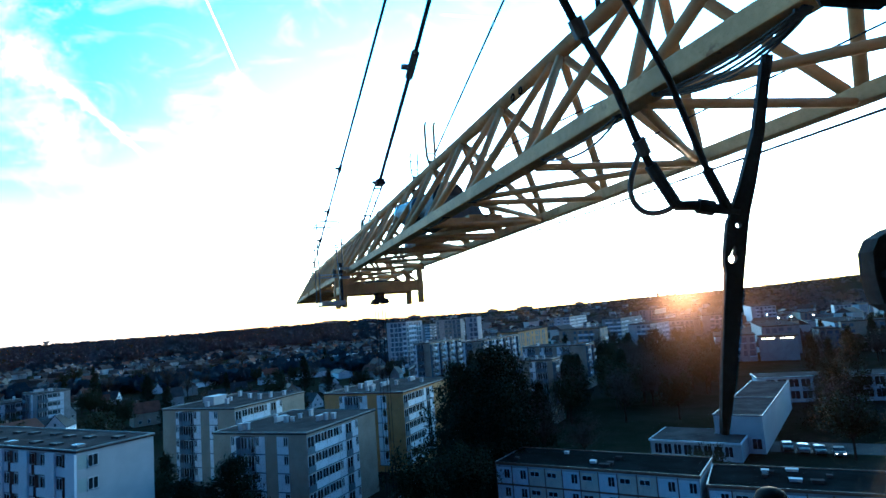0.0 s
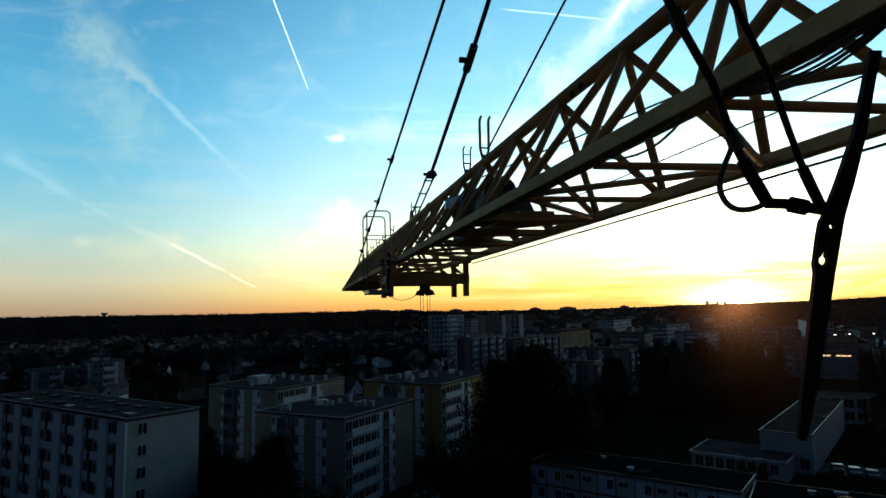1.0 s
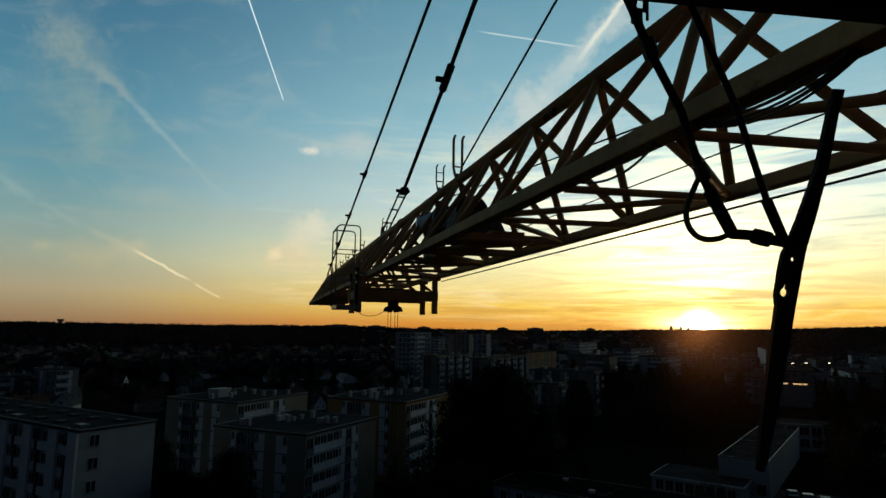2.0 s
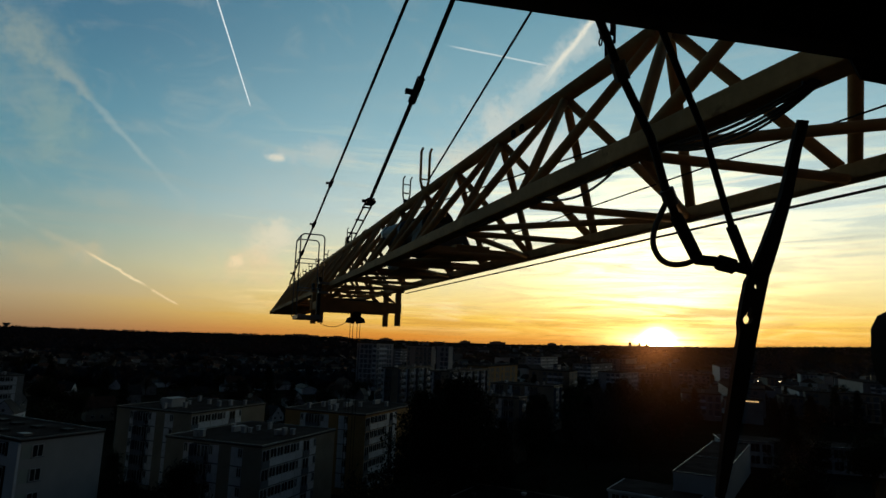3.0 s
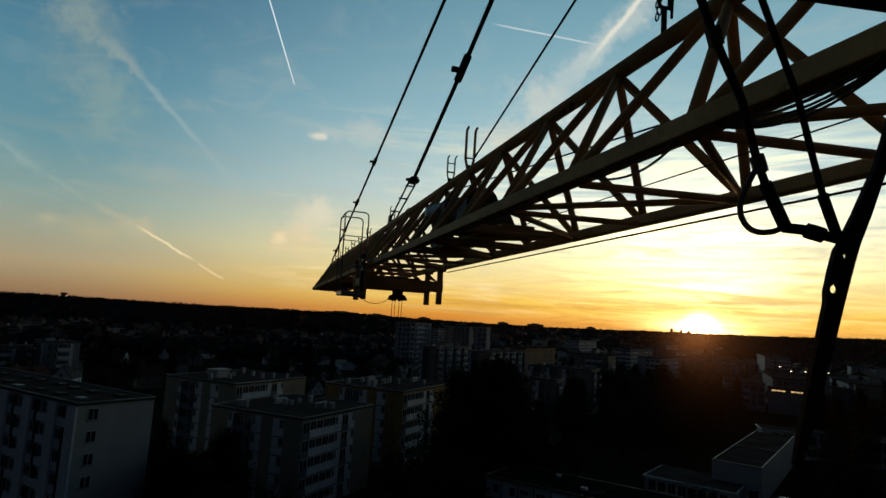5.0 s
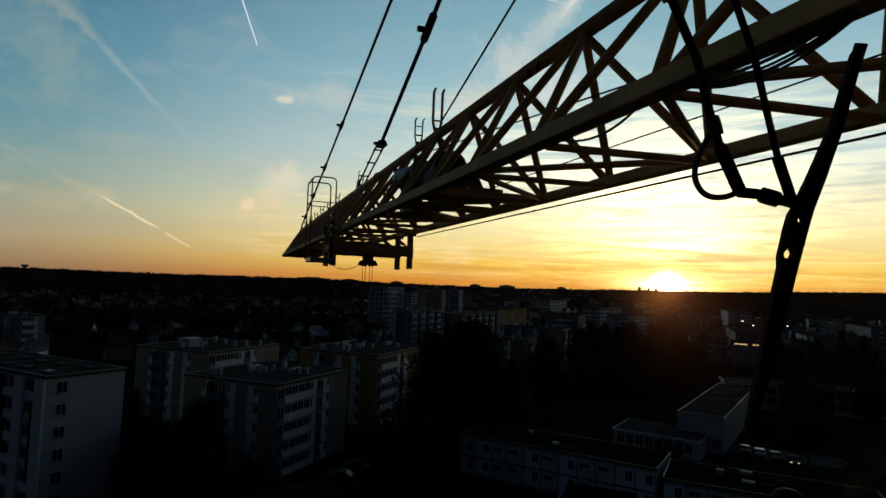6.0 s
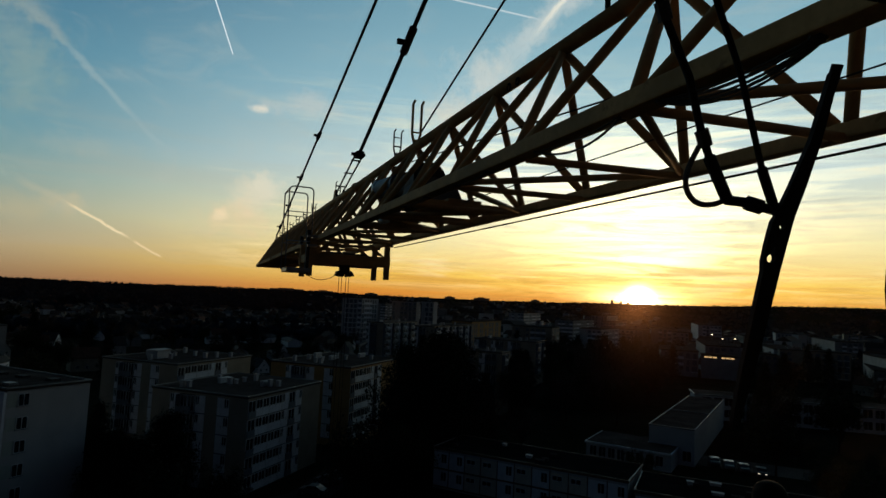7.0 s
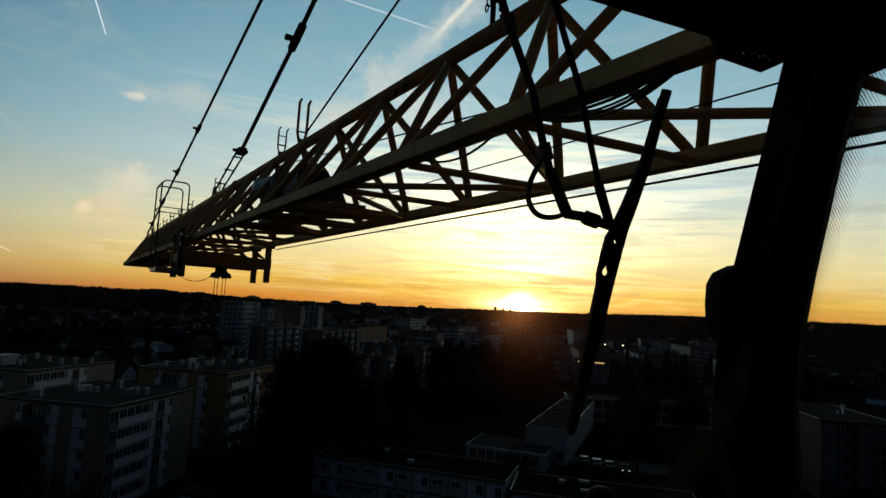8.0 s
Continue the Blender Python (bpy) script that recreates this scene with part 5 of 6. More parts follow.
def far_block(c, turn, lu, lv, top, storeys, wall, seed):
    """A far block: body, roof and one joined grid of windows."""
    b = thing("far_block", "pale grey block of flats far off towards the horizon", "apartment block", "far blocks", m=Matrix.Translation((*c, 0)) @ Matrix.Rotation(radians(90 - turn), 4, "Z"))
    part("wall", boxed((0, 0, -4), (lu, lv, top)), wall, b)
    part("roof", boxed((-0.3, -0.3, top), (lu + 0.3, lv + 0.3, top + 0.4)), ROOFGREY, b)
    bm, white, rng = bmesh.new(), bmesh.new(), random.Random(seed + 60)
    column = [rng.choice((0, 1, 1, 2)) for _ in range(9)]
    for s in range(storeys):
        z = top - 2.3 - 2.9 * s
        for length, flat in ((lu, True), (lv, False)):
            for k in range(int(length / 3)):
                kind = column[(k + (0 if flat else 3)) % 9]
                if kind == 0:
                    continue
                from_x, to_x, tall = 3 * k + rng.uniform(0.3, 0.9), 3 * k + rng.uniform(1.9, 2.8), 2.3 if kind == 2 else 1.4
                for dst, p, q, e, g in ((bm, from_x, to_x, z - (0.9 if kind == 2 else 0.0), z - (0.9 if kind == 2 else 0.0) + tall), (white, 3 * k + 0.2, 3 * k + 2.9, z - 1.25, z - (1.0 if kind == 2 else 0.1))):
                    if dst is white and rng.random() < 0.2:
                        continue
                    proud = 0.06 if dst is bm else 0.12
                    box(dst, (p, -proud, e) if flat else (-proud, p, e), (q, -0.01, g) if flat else (-0.01, q, g))
    tagged(part("windows", bm, SLATEBLUE, b), kind="stuff")
    tagged(part("panels", white, WHITEPANEL if seed % 3 else DULLPANEL, b), kind="stuff")
    for k in range(2):
        part("chimney", boxed((lu * (0.15 + 0.2 * k), lv * 0.4, top + 0.4), (lu * (0.15 + 0.2 * k) + 0.9, lv * 0.4 + 0.9, top + 1.4)), DULLPANEL, b)


# ---- houses ----
def house_kind(w, l, wall_h, roof_h, wall, roof, windows=True):
    """One house with gables at its ends; base at the origin."""
    h = thing("house", "", "house", "detached houses")
    bm = bmesh.new()
    ring = [(0, 0), (w, 0), (w, wall_h), (w / 2, wall_h + roof_h), (0, wall_h)]
    a = [bm.verts.new((x - w / 2, -l / 2, z)) for x, z in ring]
    b = [bm.verts.new((x - w / 2, l / 2, z)) for x, z in ring]
    bm.faces.new(a), bm.faces.new(b[::-1])
    for i in range(5):
        j = (i + 1) % 5
        bm.faces.new((a[j], a[i], b[i], b[j]))
    bmesh.ops.recalc_face_normals(bm, faces=bm.faces)
    part("wall", bm, wall, h)
    bm = bmesh.new()
    over, thick = 0.35, 0.18
    for s in (-1, 1):
        p = [(0, wall_h + roof_h + 0.03), (s * (w / 2 + over), wall_h - over * roof_h / (w / 2) + 0.03)]
        vs = [bm.verts.new((x, y, z + dz)) for dz in (0, thick) for y in (-l / 2 - over, l / 2 + over) for x, z in p]
        for q in ((0, 1, 3, 2), (4, 6, 7, 5), (0, 4, 5, 1), (2, 3, 7, 6), (1, 5, 7, 3), (0, 2, 6, 4)):
            bm.faces.new([vs[i] for i in q])
    bmesh.ops.recalc_face_normals(bm, faces=bm.faces)
    part("roof", bm, roof, h)
    part("chimney", boxed((w * 0.12, l * 0.2, wall_h + roof_h * 0.3), (w * 0.12 + 0.7, l * 0.2 + 0.9, wall_h + roof_h + 1.0), 0.03), BROWNTRIM, h)
    if not windows:
        return h
    for x in (-w / 4 - 0.5, w / 4 - 0.5):
        for z in ((3.6,) if wall_h > 4.5 else (1.0,)):
            small_window(h, Matrix.Translation((x, -l / 2 - 0.01, z)), 1.1, 1.3)
    small_window(h, Matrix.Translation((-0.45, -l / 2 - 0.01, wall_h + 0.3)), 0.9, 1.1)
    for k in range(2):
        small_window(h, Matrix.Translation((-w / 2 - 0.01, l / 2 - 1.8 - k * 3.2, 1.0)) @ Matrix.Rotation(radians(-90), 4, "Z"), 1.1, 1.3)
    return h


def houses():
    rng = random.Random(21)
    kinds = [(house_kind(8, 10, 5.2, 3.6, TANWALL, ROOFTILE), "two-storey pale rendered house with a brown tiled gable roof"),
             (house_kind(7, 9, 3.2, 4.2, HOUSEWHITE, ROOFSLATE), "white house with a steep slate gable roof"),
             (house_kind(9, 12, 5.4, 3.0, DULLPANEL, ROOFTILE), "grey rendered house with a brown tiled roof"),
             (house_kind(6.5, 8, 5.6, 4.4, GREYWALL, ROOFSLATE), "tall narrow pale house with a slate roof"),
             (house_kind(10, 16, 3.4, 2.4, GREYWALL, ROOFSLATE), "long low grey house with a shallow slate roof"),
             (house_kind(8, 10, 4.6, 3.4, DULLPANEL, ROOFTILE, False), "distant grey house with a brown tiled gable roof"),
             (house_kind(7, 9, 3.4, 4.4, HOUSEWHITE, ROOFSLATE, False), "distant white house with a steep slate roof"),
             (house_kind(9, 20, 3.4, 1.6, HOUSEWHITE, ROOFSLATE, False), "distant long low white workshop with a shallow grey roof"),
             (house_kind(6.5, 8, 5.0, 3.0, TANWALL, ROOFTILE, False), "distant tan house with a tiled roof")]
    used = set()
    spots = [(-14.5, 270, 40, 3), (-11.3, 330, 75, 1), (-13.6, 500, 20, 1), (-9.5, 420, 60, 0), (-18.6, 300, 30, 0)]
    taken = []
    while len(spots) < 372:
        az, r = rng.uniform(-34, 15) if rng.random() < 0.72 else rng.uniform(8, 70), 185 + 560 * rng.random() ** 1.15
        if az > 15 and r < 260 or az > -2 and r < 230:
            continue
        spots.append((az, r, rng.choice((0, 90, 45, 135, 20, 110)) + rng.uniform(-12, 12), rng.randrange(5) if r < 330 else rng.randrange(5, 9)))
    for az, r, turn, k in spots:
        x, y = r * math.sin(radians(az)), r * math.cos(radians(az))
        if any((x - p) ** 2 + (y - q) ** 2 < 170 for p, q in taken) or blocked(x, y, 9):
            continue
        taken.append((x, y))
        m = Matrix.Translation((x, y, land(x, y))) @ Matrix.Rotation(radians(turn), 4, "Z")
        src, label = kinds[k]
        sc = rng.uniform(0.66, 0.92)
        if k not in used:
            used.add(k)
            src.matrix_basis = m
            src.scale = (sc, sc, sc)
            tagged(src, label)
        else:
            copy_thing(src, m).scale = (sc, sc, sc)
    for k, (src, label) in enumerate(kinds):
        if k not in used:
            tagged(src, label)
            src.matrix_basis = Matrix.Translation((-260 - 20 * k, 300, 0))


def blocked(x, y, pad):
    """Whether a spot lies on one of the blocks near the crane."""
    for cx, cy, r in ((8, 112, 20), (-5, 146, 21), (27, 138, 22), (-31, 106, 26), (50, 84, 18), (80, 56, 26), (100, 108, 34), (160, 115, 40)):
        if (x - cx) ** 2 + (y - cy) ** 2 < (r + pad) ** 2:
            return True
    return False


# ---- trees ----
def leaf_cloud(rng, clumps, per, size):
    """Small leaf sprays, thrown round the clump centres (centre, spread)."""
    verts, faces = [], []
    for c, spread in clumps:
        for _ in range(per):
            p = Vector(c) + Vector([rng.gauss(0, spread) for _ in range(3)]) * 0.6
            d = Vector([rng.gauss(0, 1) for _ in range(3)]).normalized()
            e = d.orthogonal().normalized() if rng.random() < 0.5 else d.cross(Vector((rng.random(), rng.random(), 1))).normalized()
            s = size * rng.uniform(0.6, 1.4)
            i = len(verts)
            verts += [tuple(p - d * s), tuple(p + e * s * 0.45), tuple(p + d * s), tuple(p - e * s * 0.45)]
            faces.append((i, i + 1, i + 2, i + 3))
    return verts, faces


def tree_kind(name, kind, height, width, seed, leaves, label, dome=0.75):
    rng = random.Random(seed)
    t = thing(name, label, "tree", "estate trees")
    clumps = []
    limbs = bmesh.new()
    top = height * (0.94 if kind == "conifer" else 0.6)
    tube(limbs, [(0, 0, -0.3), (0.1, 0.05, height * 0.3), (0.0, 0.2, top)], height * 0.022, 8, height * 0.006)
    n = 46 if kind == "conifer" else 34
    for k in range(n):
        f = k / (n - 1)
        a = k * 2.4 + rng.uniform(-0.3, 0.3)
        if kind == "conifer":
            z = height * (0.14 + 0.84 * f)
            reach = width * (1 - f) ** dome * rng.uniform(0.65, 1.1) + 0.3
            tip = Vector((reach * math.cos(a), reach * math.sin(a), z - reach * 0.12))
            root = Vector((0, 0, z))
        else:
            z = height * (0.25 + 0.3 * f)
            up = rng.uniform(0.1, 1.0)
            reach = width * math.sqrt(max(1 - (up - 0.4) ** 2 * 1.6, 0.1)) * rng.uniform(0.55, 1.05)
            tip = Vector((reach * math.cos(a), reach * math.sin(a), height * (0.38 + 0.6 * up)))
            root = Vector((0, 0, z))
        tube(limbs, [root, root.lerp(tip, 0.5) + Vector((0, 0, 0.05 * height * rng.random())), tip], height * 0.007, 5, height * 0.0015, caps=False)
        for j in range(4):
            q = root.lerp(tip, 0.35 + 0.21 * j)
            clumps.append((q + Vector((rng.gauss(0, 1), rng.gauss(0, 1), rng.gauss(0, 0.6))) * width * 0.08, width * (0.13 if kind == "conifer" else 0.16)))
    part("trunk", limbs, BARK, t)
    verts, faces = leaf_cloud(rng, clumps, 85 if dome < 0.6 else 30 if kind == "conifer" else 44, width * (0.030 if dome < 0.6 else 0.055 if kind == "conifer" else 0.048 if kind == "leafy" else 0.042))
    if kind == "bare":
        for i in range(0, len(verts), 4):
            c = (Vector(verts[i]) + Vector(verts[i + 2])) / 2
            verts[i + 1] = tuple(c.lerp(Vector(verts[i + 1]), 0.28))
            verts[i + 3] = tuple(c.lerp(Vector(verts[i + 3]), 0.28))
    me = bpy.data.meshes.new("crown")
    me.from_pydata(verts, [], faces)
    me.materials.append(leaves)
    part("crown", me, None, t)
    return t


def trees():
    rng = random.Random(77)
    dark = [tree_kind("conifer", "conifer", 20, 9.6, 1, NEEDLES, "tall broad dark evergreen conifer", 0.5), tree_kind("conifer", "conifer", 15, 4.2, 2, NEEDLES, "slender dark evergreen conifer")]
    leafy = [tree_kind("tree", "leafy", 13, 5.5, 3, LEAVES, "round-crowned dark olive tree"), tree_kind("tree", "leafy", 9, 3.8, 4, LEAVES, "small dark leafy tree")]
    bare = [tree_kind("bare_tree", "bare", 14, 5.5, 5, TWIGS, "leafless brown tree with dense twigs"), tree_kind("bare_tree", "bare", 11, 4.5, 6, TWIGS, "leafless young tree with brown twigs")]
    spots = [(dark[0], 43, 111, 1.10), (dark[0], 36, 108, 0.95), (dark[0], 47.5, 116, 1.04), (dark[0], 33, 100, 0.72), (dark[0], 41, 101, 0.84), (dark[0], 30, 94, 0.5), (dark[0], 53, 118, 0.66),
             (dark[1], -13.4, 104, 0.8), (dark[0], -3.4, 90, 0.63), (dark[0], -9.6, 91, 0.52), (dark[0], -13.0, 97, 0.5), (leafy[1], -3.2, 80, 1.0), (leafy[1], -10.5, 80, 0.7), (leafy[1], 4, 84, 0.8),
             (dark[1], 75, 210, 1.05), (dark[1], 72, 200, 0.8), (dark[0], 118, 102, 0.66), (leafy[0], 126, 104, 0.95), (leafy[0], 134, 96, 1.0), (bare[0], 112, 96, 0.9), (leafy[0], 146, 104, 0.9)]
    spots += [
             (leafy[0], 100, 130, 0.9), (bare[0], 88, 135, 1.0), (leafy[1], 66, 80, 0.8), (leafy[0], 98, 82, 0.9), (dark[1], 100, 178, 0.95), (leafy[0], 21, 84, 0.9), (leafy[0], 30, 88, 0.8),
             (leafy[0], 138, 182, 1.1), (leafy[0], 146, 186, 1.2), (dark[0], 92, 168, 0.7), (dark[0], 80, 150, 0.7), (leafy[0], 84, 57, 0.62), (leafy[0], 90, 62, 0.7), (leafy[0], 78, 50, 0.6), (leafy[1], 95, 70, 0.8), (leafy[0], 86, 50, 0.66)]
    for k in range(640):
        az, r = (rng.uniform(-32, 66), rng.uniform(105, 430)) if k < 210 else (rng.uniform(28, 44), rng.uniform(112, 330)) if k < 340 else (rng.uniform(-30, 14), rng.uniform(180, 520)) if k < 430 else (rng.uniform(30, 58), rng.uniform(210, 420)) if k < 520 else (rng.uniform(-32, 12), rng.uniform(230, 560)) if k < 600 else (rng.uniform(25, 39), rng.uniform(98, 165))
        x, y = r * math.sin(radians(az)), r * math.cos(radians(az))
        if blocked(x, y, 4) or any(abs(az - a) < 2.0 and r < d for a, d in ((-5, 95), (2, 95))):
            continue
        if az < 13 and r > 170 and rng.random() < 0.55:
            continue
        if 42.5 < az < 48 and 120 < r < 310:
            continue
        if 12 < az < 31 and 110 < r < 300 and k < 600 and rng.random() < 0.93:
            continue
        spots.append((rng.choice(leafy + bare + bare + dark[1:] if az > 15 else leafy + bare + dark[1:]), x, y, rng.uniform(0.6, 1.05)))
    placed = set()
    for src, x, y, s in spots:
        m = Matrix.Translation((x, y, land(x, y))) @ Matrix.Rotation(rng.uniform(0, 6.28), 4, "Z")
        if src.name not in placed:
            placed.add(src.name)
            src.matrix_basis = m
            src.scale = (s, s, s)
            continue
        c = copy_thing(src, m)
        c.scale = (s, s, s * rng.uniform(0.95, 1.08))


def far_woods():
    """Far woods and hedges: canopies of small leaf sprays, one object."""
    rng = np.random.default_rng(5)
    verts, faces, bare_verts, bare_faces = [], [], [], []
    count = 0
    while count < 11000:
        az, r = rng.uniform(-40, 78), 380 + 3600 * rng.random() ** 1.5
        x, y = r * math.sin(radians(az)), r * math.cos(radians(az))
        wood = noise.noise(Vector((x * 0.004, y * 0.004, 2.0)))
        deep = az < 13 and 850 < r < 2700
        if not deep and wood < (0.02 if r < 1200 else -0.15):
            continue
        size = rng.uniform(3.5, 6.5)
        if az > 20 and r > 2400:
            size *= 0.6
        sprays = 16
        c = rng.normal(0, 0.5, (sprays, 3)) * (size, size, size * 0.6) + (x, y, land(x, y) + size * (1.0 if deep else 0.6))
        d = rng.normal(0, 1, (sprays, 3))
        d /= np.linalg.norm(d, axis=1)[:, None]
        e = np.cross(d, rng.normal(0, 1, (sprays, 3)))
        e /= np.linalg.norm(e, axis=1)[:, None]
        s = size * rng.uniform(0.5, 0.85, (sprays, 1)) * (1.0 if deep else 0.75)
        quad = np.stack((c - d * s, c + e * s * 0.7, c + d * s, c - e * s * 0.7), 1).reshape(-1, 3)
        # towards the sunset most sprays go to the woods paled for haze
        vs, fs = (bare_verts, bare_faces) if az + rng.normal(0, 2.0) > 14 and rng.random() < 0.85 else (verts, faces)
        i = len(vs)
        vs += [tuple(p) for p in quad.tolist()]
        fs += [(i + 4 * k, i + 4 * k + 1, i + 4 * k + 2, i + 4 * k + 3) for k in range(sprays)]
        count += 1
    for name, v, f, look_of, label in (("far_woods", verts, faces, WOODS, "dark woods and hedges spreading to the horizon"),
                                       ("far_bare_woods", bare_verts, bare_faces, HAZYBAREWOODS, "grey-brown leafless woods, paled for haze, spreading to the horizon")):
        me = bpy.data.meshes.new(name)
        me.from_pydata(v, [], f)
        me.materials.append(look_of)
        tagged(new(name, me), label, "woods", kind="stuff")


def distant_town():
    """Roofs and walls of the town beyond the estate, too far off to tell apart."""
    rng = random.Random(31)
    walls, roofs = bmesh.new(), bmesh.new()
    for k in range(760):
        az, r = (rng.uniform(9, 64), 480 + 2300 * rng.random() ** 1.6) if k < 420 else (rng.uniform(-38, 12), 430 + 470 * rng.random())
        x, y = r * math.sin(radians(az)), r * math.cos(radians(az))
        if az > 41 and r > 900:
            continue
        w, d, h = (rng.uniform(8, 26), rng.uniform(8, 13), rng.choice((4, 5, 6, 6, 8, 11))) if k < 420 else (rng.uniform(6, 12), rng.uniform(6, 8), rng.choice((3, 4, 5)))
        m = Matrix.Translation((x, y, land(x, y) - 0.5)) @ Matrix.Rotation(rng.choice((0.2, 0.8, 1.1, 2.0)) + rng.uniform(-0.3, 0.3), 4, "Z")
        one = boxed((-w / 2, -d / 2, 0), (w / 2, d / 2, h))
        top = prism([(-d / 2 - 0.4, h), (d / 2 + 0.4, h), (0, h + (rng.choice((0.8, 2.5, 3.5)) if k < 420 else rng.uniform(2.2, 3.6)))], w, Matrix.Rotation(radians(90), 4, "Z"))
        for src, dst in ((one, walls), (top, roofs)):
            src.transform(m)
            made = [dst.verts.new(v.co) for v in src.verts]
            src.verts.index_update()
            for f in src.faces:
                dst.faces.new([made[v.index] for v in f.verts])
            src.free()
    bmesh.ops.recalc_face_normals(roofs, faces=roofs.faces)
    town = thing("distant_town", "pale houses of the town far off, tightly packed", "town", kind="stuff")
    part("walls", walls, leafage("distant_pale_walls", (0.30, 0.285, 0.28), 0.55), town)
    part("roofs", roofs, leafage("distant_roofs", (0.050, 0.038, 0.034), 0.5), town)


def skyline():
    tower = thing("water_tower", "pale concrete water tower on the horizon", "water tower")
    r, az = 3900, radians(-15.7)
    x, y = r * math.sin(az), r * math.cos(az)
    z = 13.0
    part("shaft", rod([(x, y, z), (x, y, z + 28)], 9, 16), GREYWALL, tower)
    part("tank", rod([(x, y, z + 26), (x, y, z + 38)], 14, 20, 19), GREYWALL, tower)
    for az, wide, tall, base, r in ((6.9, 190, 20, 24, 3600), (10.2, 110, 18, 24, 3600), (22.0, 60, 16, 26, 3600), (25.0, 90, 18, 25, 3500), (30.0, 50, 22, 24, 3700),
                                    (36.9, 16, 52, 14, 3700), (37.7, 12, 48, 14, 3700), (38.3, 14, 46, 14, 3700), (45.0, 120, 20, 24, 3300), (2.0, 60, 16, 20, 3500), (14.6, 70, 16, 24, 3500)):
        a = radians(az)
        b = thing("far_building", "dark building on the horizon", "building", "horizon buildings", m=Matrix.Translation((r * math.sin(a), r * math.cos(a), base)) @ Matrix.Rotation(-a, 4, "Z"))
        part("wall", boxed((-wide / 2, -8, -30), (wide / 2, 8, tall)), GREYWALL, b)
        part("roof", boxed((-wide / 2 * 0.5, -6, tall), (wide / 2 * 0.4, 6, tall + 4)), ROOFGREY, b)
    wall = thing("boundary_wall", "long pale boundary wall in front of the woods", "wall")
    part("wall", boxed((10, 452, 0), (110, 452.6, 6.2)), GREYWALL, wall)
    part("coping", boxed((10, 451.8, 6.2), (110, 452.8, 6.9)), WHITEPANEL, wall)


# ---- lamps and cars ----
def street_lamps():
    for az, el, r in ((45.25, -1.95, 420), (46.05, -2.25, 420), (47.0, -2.2, 420), (48.55, -2.15, 420)):
        a = radians(az)
        x, y = r * math.sin(a), r * math.cos(a)
        z = EYE + r * math.tan(radians(el))
        lamp = thing("street_lamp", "lit street lamp on a tall mast", "street lamp", "lit lamps")
        part("mast", rod([(x, y, 0), (x, y, z)], 0.12, 8, 0.06), GALV, lamp)
        part("arm", rod([(x, y, z), (x - 0.8, y - 0.8, z + 0.2)], 0.06, 6), GALV, lamp)
        part("head", boxed((x - 1.4, y - 1.4, z - 0.1), (x - 0.5, y - 0.5, z + 0.35), 0.05), GALV, lamp)
        part("bulb", boxed((x - 1.35, y - 1.45, z - 0.45), (x - 0.55, y - 0.6, z - 0.1), 0.05), LAMPGLOW, lamp)
    # lit strip window on the hazy block beyond the school
    a, r = radians(45.85), 299
    hall = thing("lit_hall", "low hall with a strip of lit windows", "hall", m=Matrix.Translation((r * math.sin(a), r * math.cos(a), 0)) @ Matrix.Rotation(-a, 4, "Z"))
    part("wall", boxed((-7.5, 0, 0), (7.5, 8, 8.9)), GREYWALL, hall)
    part("roof", boxed((-7.9, -0.4, 10.3), (7.9, 8.4, 10.7), 0.05), ROOFGREY, hall)
    part("upper_wall", boxed((-7.5, 0.4, 8.9), (7.5, 8, 10.3)), GREYWALL, hall)
    for k in range(7):
        if k == 3:
            continue
        part("lit_window", boxed((-6.2 + 1.78 * k, 0.30, 9.2), (-4.7 + 1.78 * k, 0.395, 9.75)), STRIPGLOW, hall, "lit warm window")


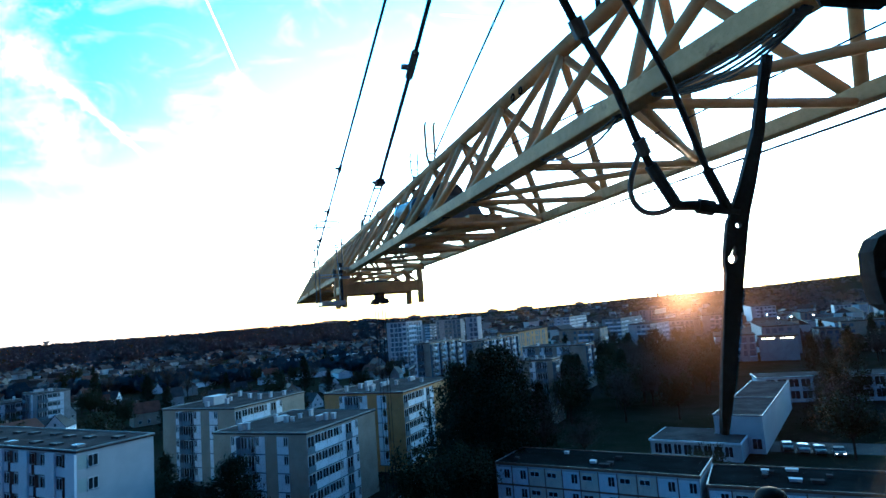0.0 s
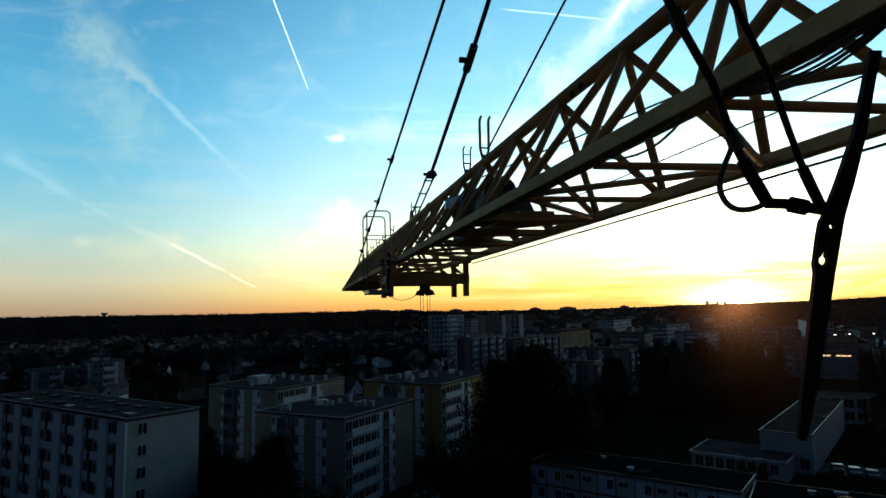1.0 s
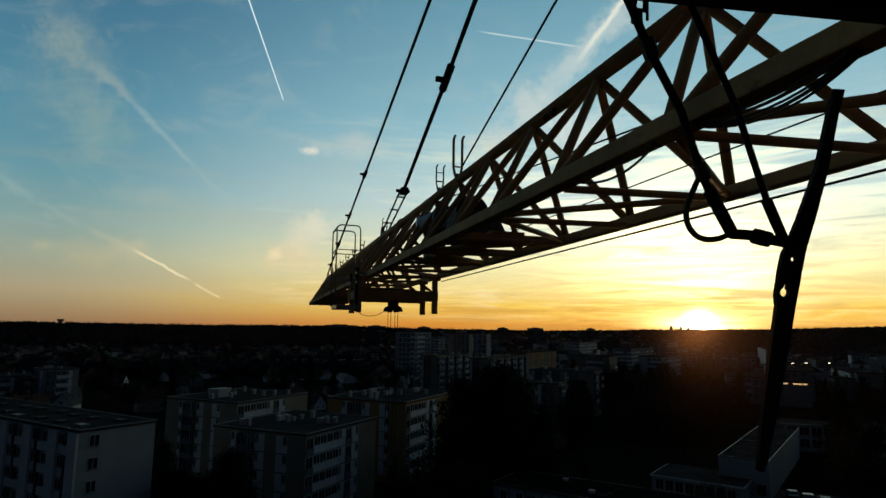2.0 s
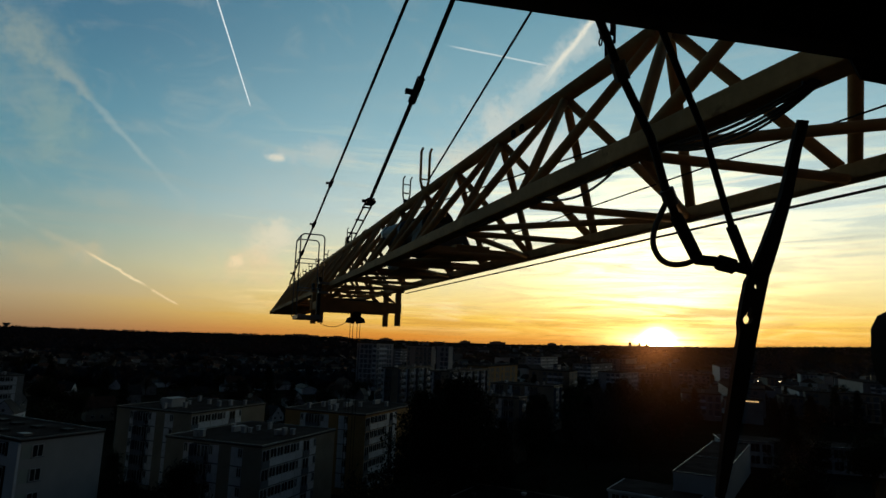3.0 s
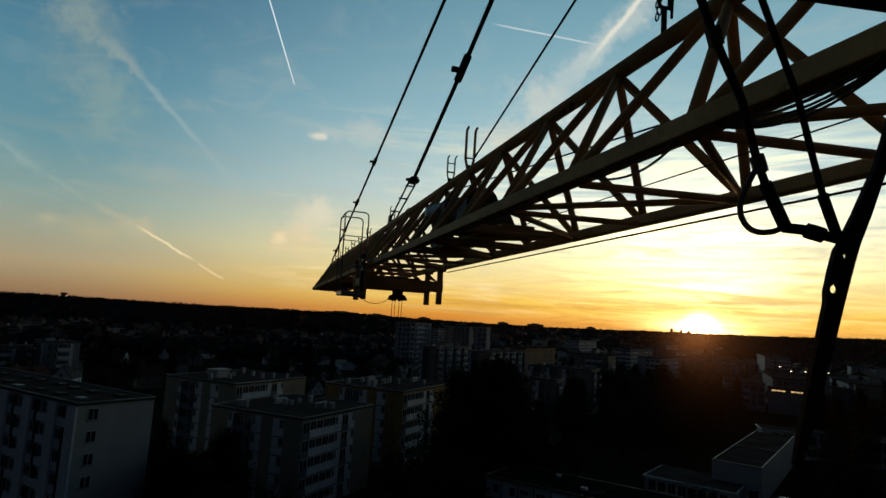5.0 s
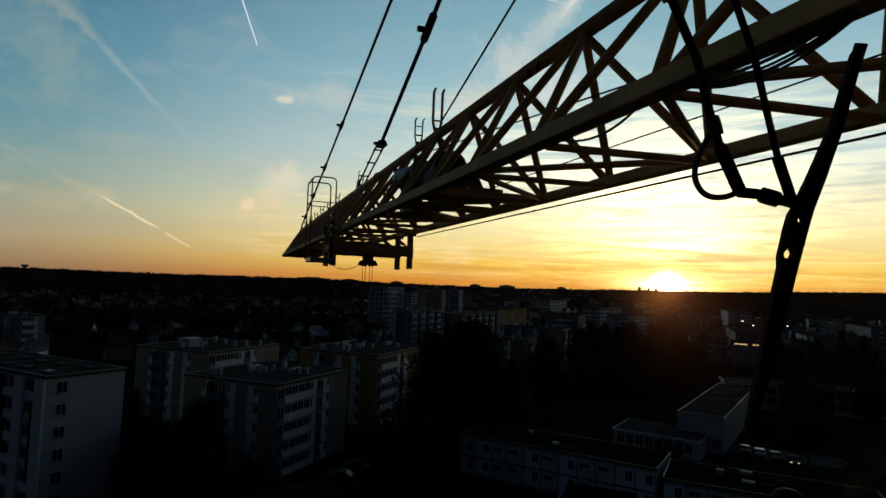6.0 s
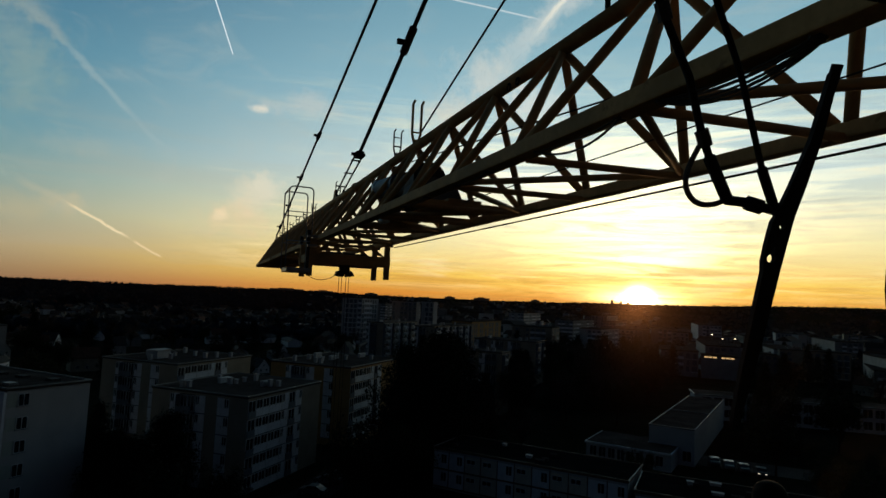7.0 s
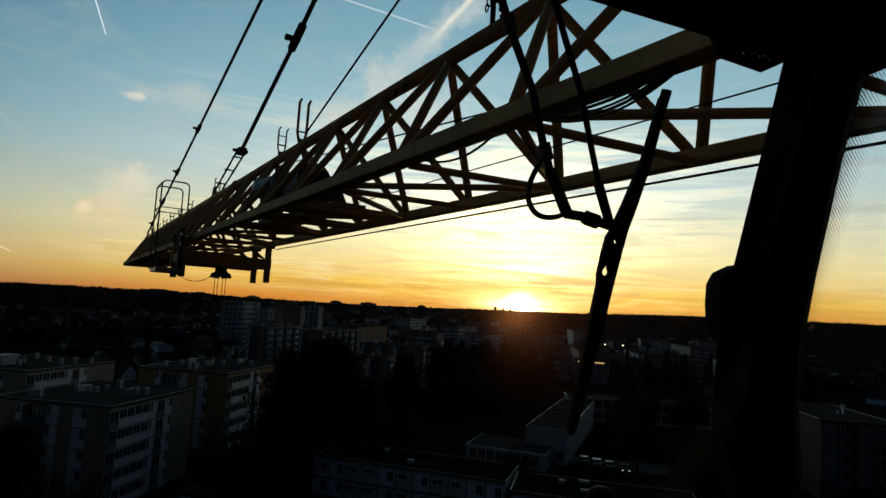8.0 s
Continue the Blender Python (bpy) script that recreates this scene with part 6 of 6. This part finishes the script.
def car_kind(paint, label, lights=False):
    car = thing("car", label, "car", "parked cars")
    prof = [(-2.0, 0.35), (-2.05, 0.75), (-1.75, 0.92), (-1.1, 0.98), (-0.55, 1.42), (0.75, 1.45), (1.5, 1.0), (2.0, 0.92), (2.1, 0.6), (2.05, 0.35)]
    part("body", prism([(x, z) for x, z in prof], 1.65), paint, car)
    part("glasshouse", prism([(-1.0, 1.0), (-0.52, 1.37), (0.72, 1.39), (1.35, 1.02)], 1.67), PANE, car)
    for x in (-1.3, 1.3):
        for y in (-0.72, 0.72):
            wheel = part("wheel", rod([(x, y - 0.11, 0.32), (x, y + 0.11, 0.32)], 0.32, 14), RUBBER, car)
            part("rim", rod([(x, y - 0.12, 0.32), (x, y + 0.12, 0.32)], 0.19, 10), GALV, wheel)
    for y in (-0.6, 0.6):
        part("headlight", boxed((-2.09, y - 0.17, 0.62), (-2.02, y + 0.17, 0.76), 0.02), HEADGLOW if lights else ZINC, car)
    return car


def cars():
    silver = car_kind(CARPAINT[0], "silver hatchback parked beside the school")
    white = car_kind(CARPAINT[1], "white hatchback parked beside the school")
    dark = car_kind(CARPAINT[2], "dark car with its headlights on", True)
    silver.matrix_basis = Matrix.Translation((95.3, 93.6, 0.03)) @ Matrix.Rotation(radians(50), 4, "Z")
    white.matrix_basis = Matrix.Translation((96.2, 90.9, 0.03)) @ Matrix.Rotation(radians(50), 4, "Z")
    copy_thing(silver, Matrix.Translation((97.4, 88.5, 0.03)) @ Matrix.Rotation(radians(52), 4, "Z"))
    copy_thing(white, Matrix.Translation((23.5, 101.0, 0.03)) @ Matrix.Rotation(radians(-30), 4, "Z"))
    copy_thing(silver, Matrix.Translation((20.0, 97.5, 0.03)) @ Matrix.Rotation(radians(-32), 4, "Z"))
    copy_thing(silver, Matrix.Translation((17.0, 93.0, 0.03)) @ Matrix.Rotation(radians(-32), 4, "Z"))
    dark.matrix_basis = Matrix.Translation((98.6, 85.6, 0.03)) @ Matrix.Rotation(radians(48), 4, "Z")


build_ground()
strip("road", [(-60, 62), (-20, 74), (16, 92), (40, 128), (70, 190), (90, 300)], 6.5, ASPHALT, "worn asphalt road between the apartment blocks", "road")
strip("car_park", [(90, 102), (112, 80)], 9, ASPHALT, "worn asphalt car park beside the school", "car park", 0.02)
near_blocks()
terrace_end()
school()
mid_blocks()
houses()
trees()
far_woods()
distant_town()
skyline()
street_lamps()
cars()
